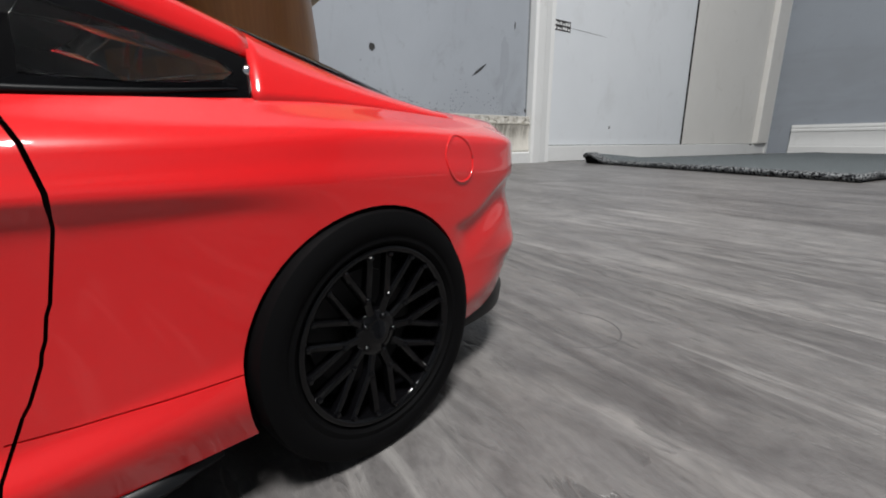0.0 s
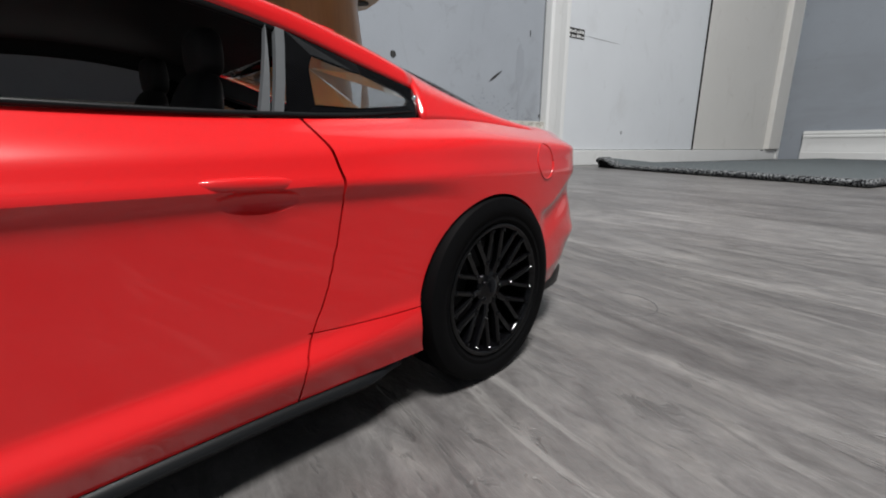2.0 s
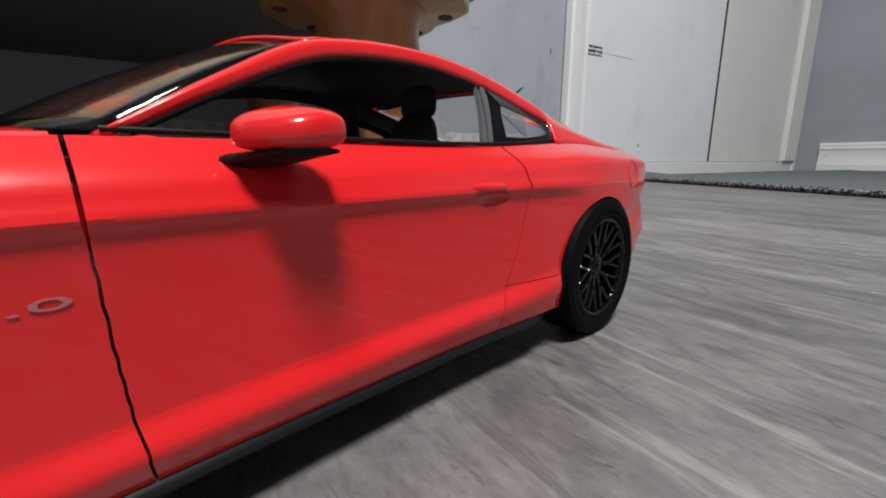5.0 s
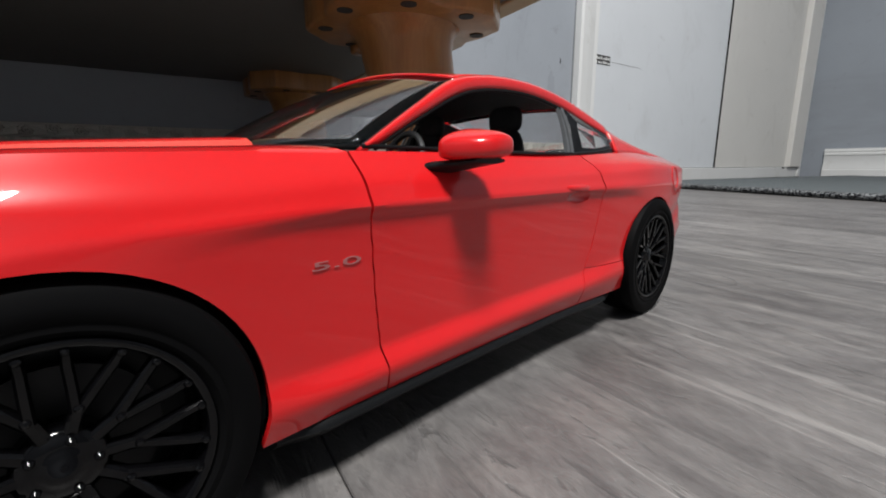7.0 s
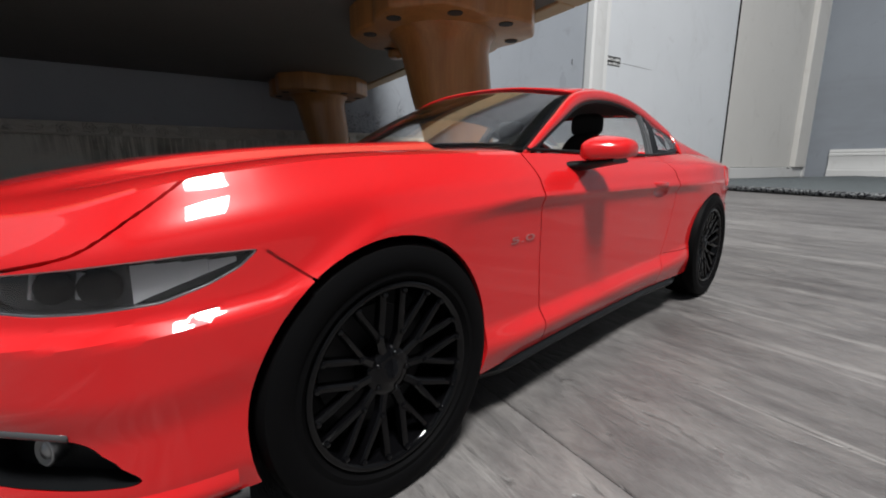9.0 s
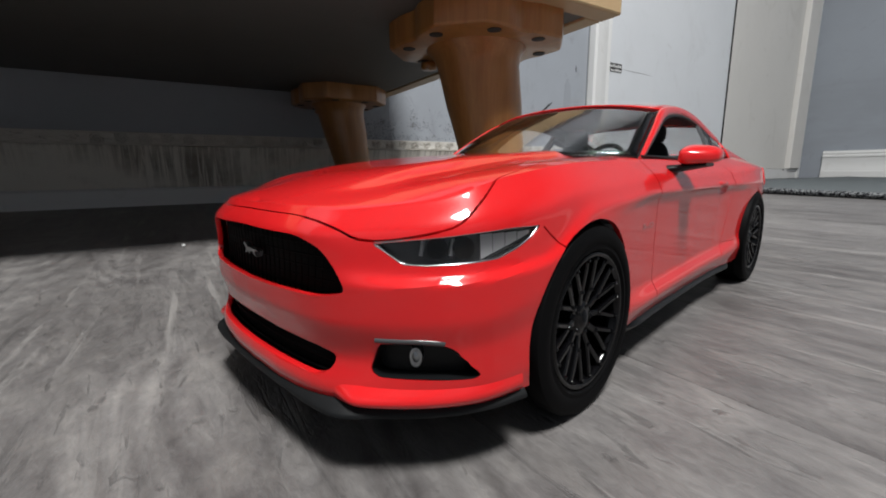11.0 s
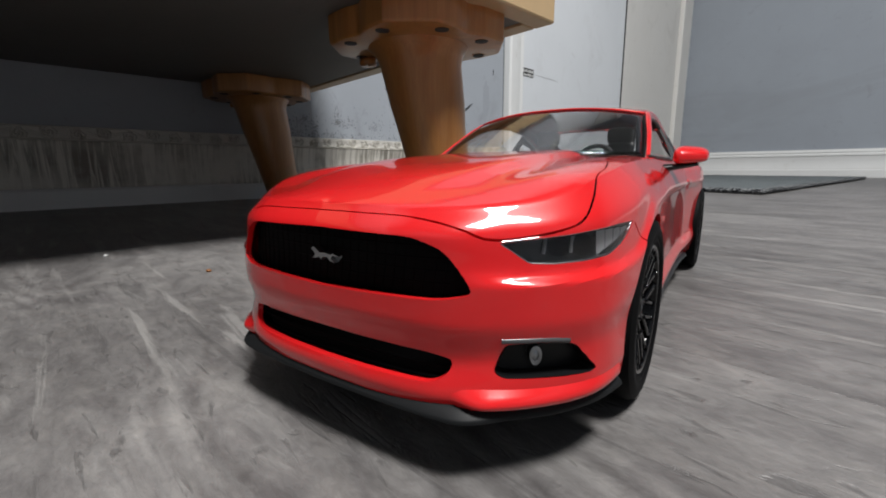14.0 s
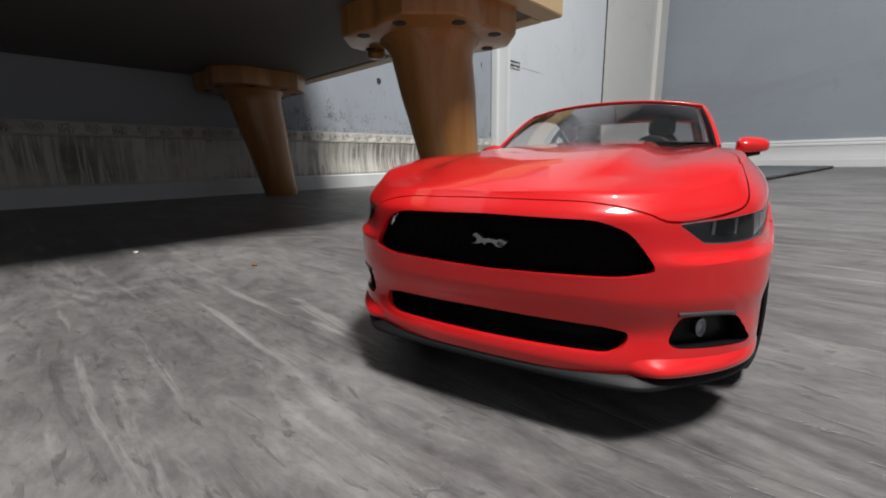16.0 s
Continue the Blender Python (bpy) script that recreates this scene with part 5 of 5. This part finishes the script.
def wing_mirror(s):
    bm = bmesh.new()
    bmesh.ops.create_uvsphere(bm, u_segments=32, v_segments=20, radius=1)
    for v in bm.verts:
        x, y, z = v.co
        xx = math.copysign(abs(x) ** 0.62, x)
        yy = math.copysign(abs(y) ** 0.66, y)
        zz = math.copysign(abs(z) ** 0.6, z) * (1.0 if z > 0 else 0.78)
        if xx < 0:
            xx *= 0.95
        taper = 1.0 - 0.18 * yy
        v.co = Vector((89.9 + xx * 5.7 * taper - 1.6 * yy, s * (52.2 + yy * 5.2), 54.2 + zz * 3.1 * taper * (1 - 0.22 * max(0, xx)) - 0.7 * max(0, xx)))
    m = part("wing_mirror", bm, M_RED, car, "red wing mirror on a black foot")
    bm = bmesh.new()
    rows = []
    for k in range(7):
        f = k / 6
        c = Vector((93.6 - 4.6 * f, 43.0 + 11.5 * f, 50.2 + 1.5 * f))
        a, h = 4.8 - 0.6 * f, 1.4 - 0.8 * f
        rows.append([(c.x + a * math.cos(t), s * c.y, c.z + h * math.sin(t)) for t in [2 * math.pi * i / 14 for i in range(14)]])
    grid(rows, bm, close_v=True)
    for r in (rows[0], rows[-1]):
        bm.faces.new([bm.verts.new(p) for p in r])
    bmesh.ops.recalc_face_normals(bm, faces=bm.faces)
    part("foot", bm, M_BLACK, m, "black mirror foot")
    part("mirror_glass", boxed((84.3, min(s * 49.4, s * 54.4), 52.8), (84.7, max(s * 49.4, s * 54.4), 55.2), 0.15), M_CHROME, m, "", False)


for s in (1, -1):
    wing_mirror(s)


def badge(s):
    cu = bpy.data.curves.new("badge", "FONT")
    cu.body, cu.size, cu.extrude, cu.align_x, cu.align_y = "5.0", 3.5, 0.05, "CENTER", "CENTER"
    ob = new("badge_text", cu)
    me = evaluate(ob)
    bpy.data.objects.remove(ob)
    bm = bmesh.new()
    bm.from_mesh(me)
    for v in bm.verts:
        p = surf(s * q_at(117.9 - v.co.x * s * 2.1), 36.4 + v.co.y * 0.52, 0.12 + v.co.z)
        v.co = p
    part("badge", bm, M_BADGE, car, "silver 5.0 badge tinted with the red it reflects", False)


for s in (1, -1):
    badge(s)

# ---- interior
part("cabin_floor", boxed((-20, -38, 20), (106, 38, 24)), M_SEAT, car, "", False)
for s in (1, -1):
    part("door_lining", boxed((24, min(s * 37, s * 40), 22), (106, max(s * 37, s * 40), 51.5), 0.8), M_SEAT, car, "", False)
bm = boxed((84, -38, 36), (106, 38, 53.0), 3, 3)
part("dashboard", bm, M_SEAT, car, "charcoal dashboard")
part("rear_shelf", boxed((-26, -33, 50), (8, 33, 55), 1.5), M_SEAT, car, "", True)


def seat(cy, cu, tall):
    bm = bmesh.new()
    box(bm, (cu - 2, cy - 10.5, 25), (cu + 22, cy + 10.5, 34), 3, 3)
    ob = part("seat", bm, M_SEAT, car, "charcoal bucket seat")
    bm = bmesh.new()
    bmesh.ops.create_uvsphere(bm, u_segments=20, v_segments=14, radius=1)
    for v in bm.verts:
        x, y, z = (math.copysign(abs(c) ** 0.6, c) for c in v.co)
        k = 1 - 0.22 * max(0, z)
        v.co = Vector((cu - 2 + x * 3.2 - (z + 1) * 4.0, cy + y * 10.5 * k, 32 + (z + 1) * (tall - 32) / 2))
    part("backrest", bm, M_SEAT, ob)
    bm = bmesh.new()
    bmesh.ops.create_uvsphere(bm, u_segments=16, v_segments=10, radius=1)
    for v in bm.verts:
        x, y, z = (math.copysign(abs(c) ** 0.6, c) for c in v.co)
        v.co = Vector((cu - 10.5 + x * 2.2, cy + y * 6.2, tall + 2.6 + z * 4.0))
    part("headrest", bm, M_SEAT, ob)


for cy in (18, -18):
    seat(cy, 52, 62)
    seat(cy * 0.95, 20, 50)
ring = [(83.0 - 0.0 * k, 18 + 8.2 * math.cos(a), 50.5 + 8.2 * math.sin(a)) for k, a in enumerate([2 * math.pi * i / 28 for i in range(29)])]
sw = part("steering_wheel", tube([(p[0] - (p[2] - 50) * 0.35, p[1], p[2]) for p in ring], 0.85, 8), M_SEAT, car, "black steering wheel")
bm = bmesh.new()
box(bm, (82, 15.5, 48), (86, 20.5, 53), 1)
for a in (radians(0), radians(180), radians(270)):
    tube([(83.5, 18, 50.5), (83.0 - 7.5 * math.sin(a) * 0.35, 18 + 7.8 * math.cos(a), 50.5 + 7.8 * math.sin(a))], 0.8, 6, bm)
part("hub", bm, M_SEAT, sw)

# ---- wheels
WR, RR, HALF = 20.0, 14.2, 7.2


def wheel(u, s):
    ob = new("wheel")
    ob.parent = car
    ob.matrix_local = Matrix.Translation((u, s * (44.2 if u > 100 else 45.5), WR)) @ (Matrix.Rotation(math.pi, 4, "Z") if s < 0 else Matrix.Identity(4))
    tagged(ob, "black multi-spoke wheel")
    tyre = [(RR + 0.2, -HALF + 0.8), (RR + 1.2, -HALF), (WR - 2.2, -HALF - 0.2), (WR - 0.7, -HALF + 0.7), (WR, -HALF + 2.2)]
    for k in range(-2, 3):
        y = k * 2.0
        tyre += [(WR, y - 0.75), (WR, y + 0.55), (WR - 0.5, y + 0.62), (WR - 0.5, y + 0.9)] if k < 2 else [(WR, y - 0.75)]
    tyre += [(WR, HALF - 1.6), (WR - 0.5, HALF - 0.4), (WR - 2.0, HALF + 0.3), (RR + 2.2, HALF + 0.2), (RR + 1.8, HALF - 0.1), (RR + 1.0, HALF), (RR + 0.2, HALF - 0.8)]
    sharp(part("tyre", lathe(tyre, 72), M_RUBBER, ob, "ribbed black rubber tyre"), 40)
    rim = [(RR + 0.3, -HALF + 0.5), (RR + 0.3, HALF - 0.6), (RR - 0.2, HALF - 0.2), (RR - 0.8, HALF - 0.5), (RR - 1.0, HALF - 1.4), (RR - 1.4, HALF - 2.6), (RR - 1.6, -HALF + 0.5)]
    part("rim", lathe(rim, 72), M_GLOSS, ob, "gloss black rim")
    part("brake_disc", lathe([(2.0, -1.0), (9.6, -1.0), (9.6, 0.2), (2.0, 0.2)], 40), plain_disc, ob, "dull grey brake disc", False)
    part("backing", lathe([(0.0, -3.0), (RR - 1.2, -3.0), (RR - 1.2, -2.6), (0.0, -2.6)], 32), M_BLACK, ob, "", False)
    hub = part("hub_cap", lathe([(0.0, HALF - 1.6), (1.6, HALF - 1.65), (1.9, HALF - 1.9), (2.4, HALF - 2.0), (3.6, HALF - 2.3), (4.2, HALF - 3.0), (4.2, 1.0), (0.0, 1.0)], 40), M_GLOSS, ob, "gloss black hub")
    for k in range(5):
        a = 2 * math.pi * (k + 0.5) / 5
        bm = lathe([(0.0, HALF - 1.7), (0.45, HALF - 1.8), (0.5, HALF - 2.9), (0.0, HALF - 2.9)], 8)
        for v in bm.verts:
            v.co += Vector((2.95 * math.cos(a), 0, 2.95 * math.sin(a)))
        part("wheel_nut", bm, M_GLOSS, hub)
    for k in range(10):
        a = 2 * math.pi * k / 10
        me = spoke_mesh()
        so = new("spoke", me)
        so.parent = ob
        so.matrix_local = Matrix.Rotation(a, 4, "Y")
    return ob


plain_disc = plain("brake_steel", (0.02, 0.02, 0.021), 0.45, 0.5)
SPOKE = []


def spoke_mesh():
    """One forked spoke, along x."""
    if SPOKE:
        return SPOKE[0]
    bm = bmesh.new()

    def arm(pts, w0, w1):
        rows = []
        n = len(pts)
        for i, (x, z, y) in enumerate(pts):
            d = Vector((pts[min(i + 1, n - 1)][0] - pts[max(i - 1, 0)][0], pts[min(i + 1, n - 1)][1] - pts[max(i - 1, 0)][1])).normalized()
            o = Vector((-d.y, d.x)) * (w0 + (w1 - w0) * i / (n - 1)) / 2
            rows.append([(x - o.x, y - 1.6, z - o.y), (x - o.x, y - 0.3, z - o.y), (x - o.x * 0.55, y, z - o.y * 0.55), (x + o.x * 0.55, y, z + o.y * 0.55), (x + o.x, y - 0.3, z + o.y), (x + o.x, y - 1.6, z + o.y)])
        grid(rows, bm, close_v=True)
        for r in (rows[0], rows[-1]):
            bm.faces.new([bm.verts.new(p) for p in r])
    arm([(3.2, 0, HALF - 2.3), (5.0, 0, HALF - 2.0), (6.8, 0, HALF - 1.6)], 1.5, 1.3)
    for s in (1, -1):
        arm([(6.0, 0.1 * s, HALF - 1.75), (8.6, 0.95 * s, HALF - 1.3), (11.2, 1.85 * s, HALF - 0.9), (13.4, 2.45 * s, HALF - 0.7)], 1.15, 1.0)
    for x, y, z in ((12.8, HALF - 0.72, 2.3), (12.8, HALF - 0.72, -2.3), (6.5, HALF - 1.7, 0)):  # rounded knobs added at the joints to catch glints
        bmesh.ops.create_uvsphere(bm, u_segments=10, v_segments=6, radius=0.5, matrix=Matrix.Translation((x, y, z)))
    bmesh.ops.recalc_face_normals(bm, faces=bm.faces)
    me = bpy.data.meshes.new("spoke")
    bm.to_mesh(me)
    bm.free()
    me.materials.append(M_GLOSS)
    SPOKE.append(me)
    return me


for u in (-0.7, 151.0):
    for s in (1, -1):
        wheel(u, s)

# ---------------------------------------------------------------- floor planks, last
floor = tagged(link("floor", boxed((WX - 0.1, SY - 0.1, -0.05), (EX + 0.1, WY + 0.1, -0.0022)), M_BLACK, None, "grey wood-grain laminate floor", False), kind="structure", category="floor")


def planks():
    W, LEN = 0.24, 1.21
    base = {}
    rnd = random.Random(5)
    y0 = -0.083 - 7 * W
    for r in range(18):
        ya, yb = y0 + r * W, y0 + (r + 1) * W
        ya, yb = max(ya, SY), min(yb, WY)
        if yb - ya < 0.01:
            continue
        x = WX - 0.02 - rnd.random() * LEN
        while x < EX:
            xa, xb = max(x, WX), min(x + LEN, EX)
            if xb - xa > 0.02:
                ob = link("plank", boxed((xa + 0.0001, ya + 0.0001, -0.0021), (xb - 0.0001, yb - 0.0001, 0.0), 0.00025, 1), M_FLOOR, floor, "", False)
            x += LEN


planks()
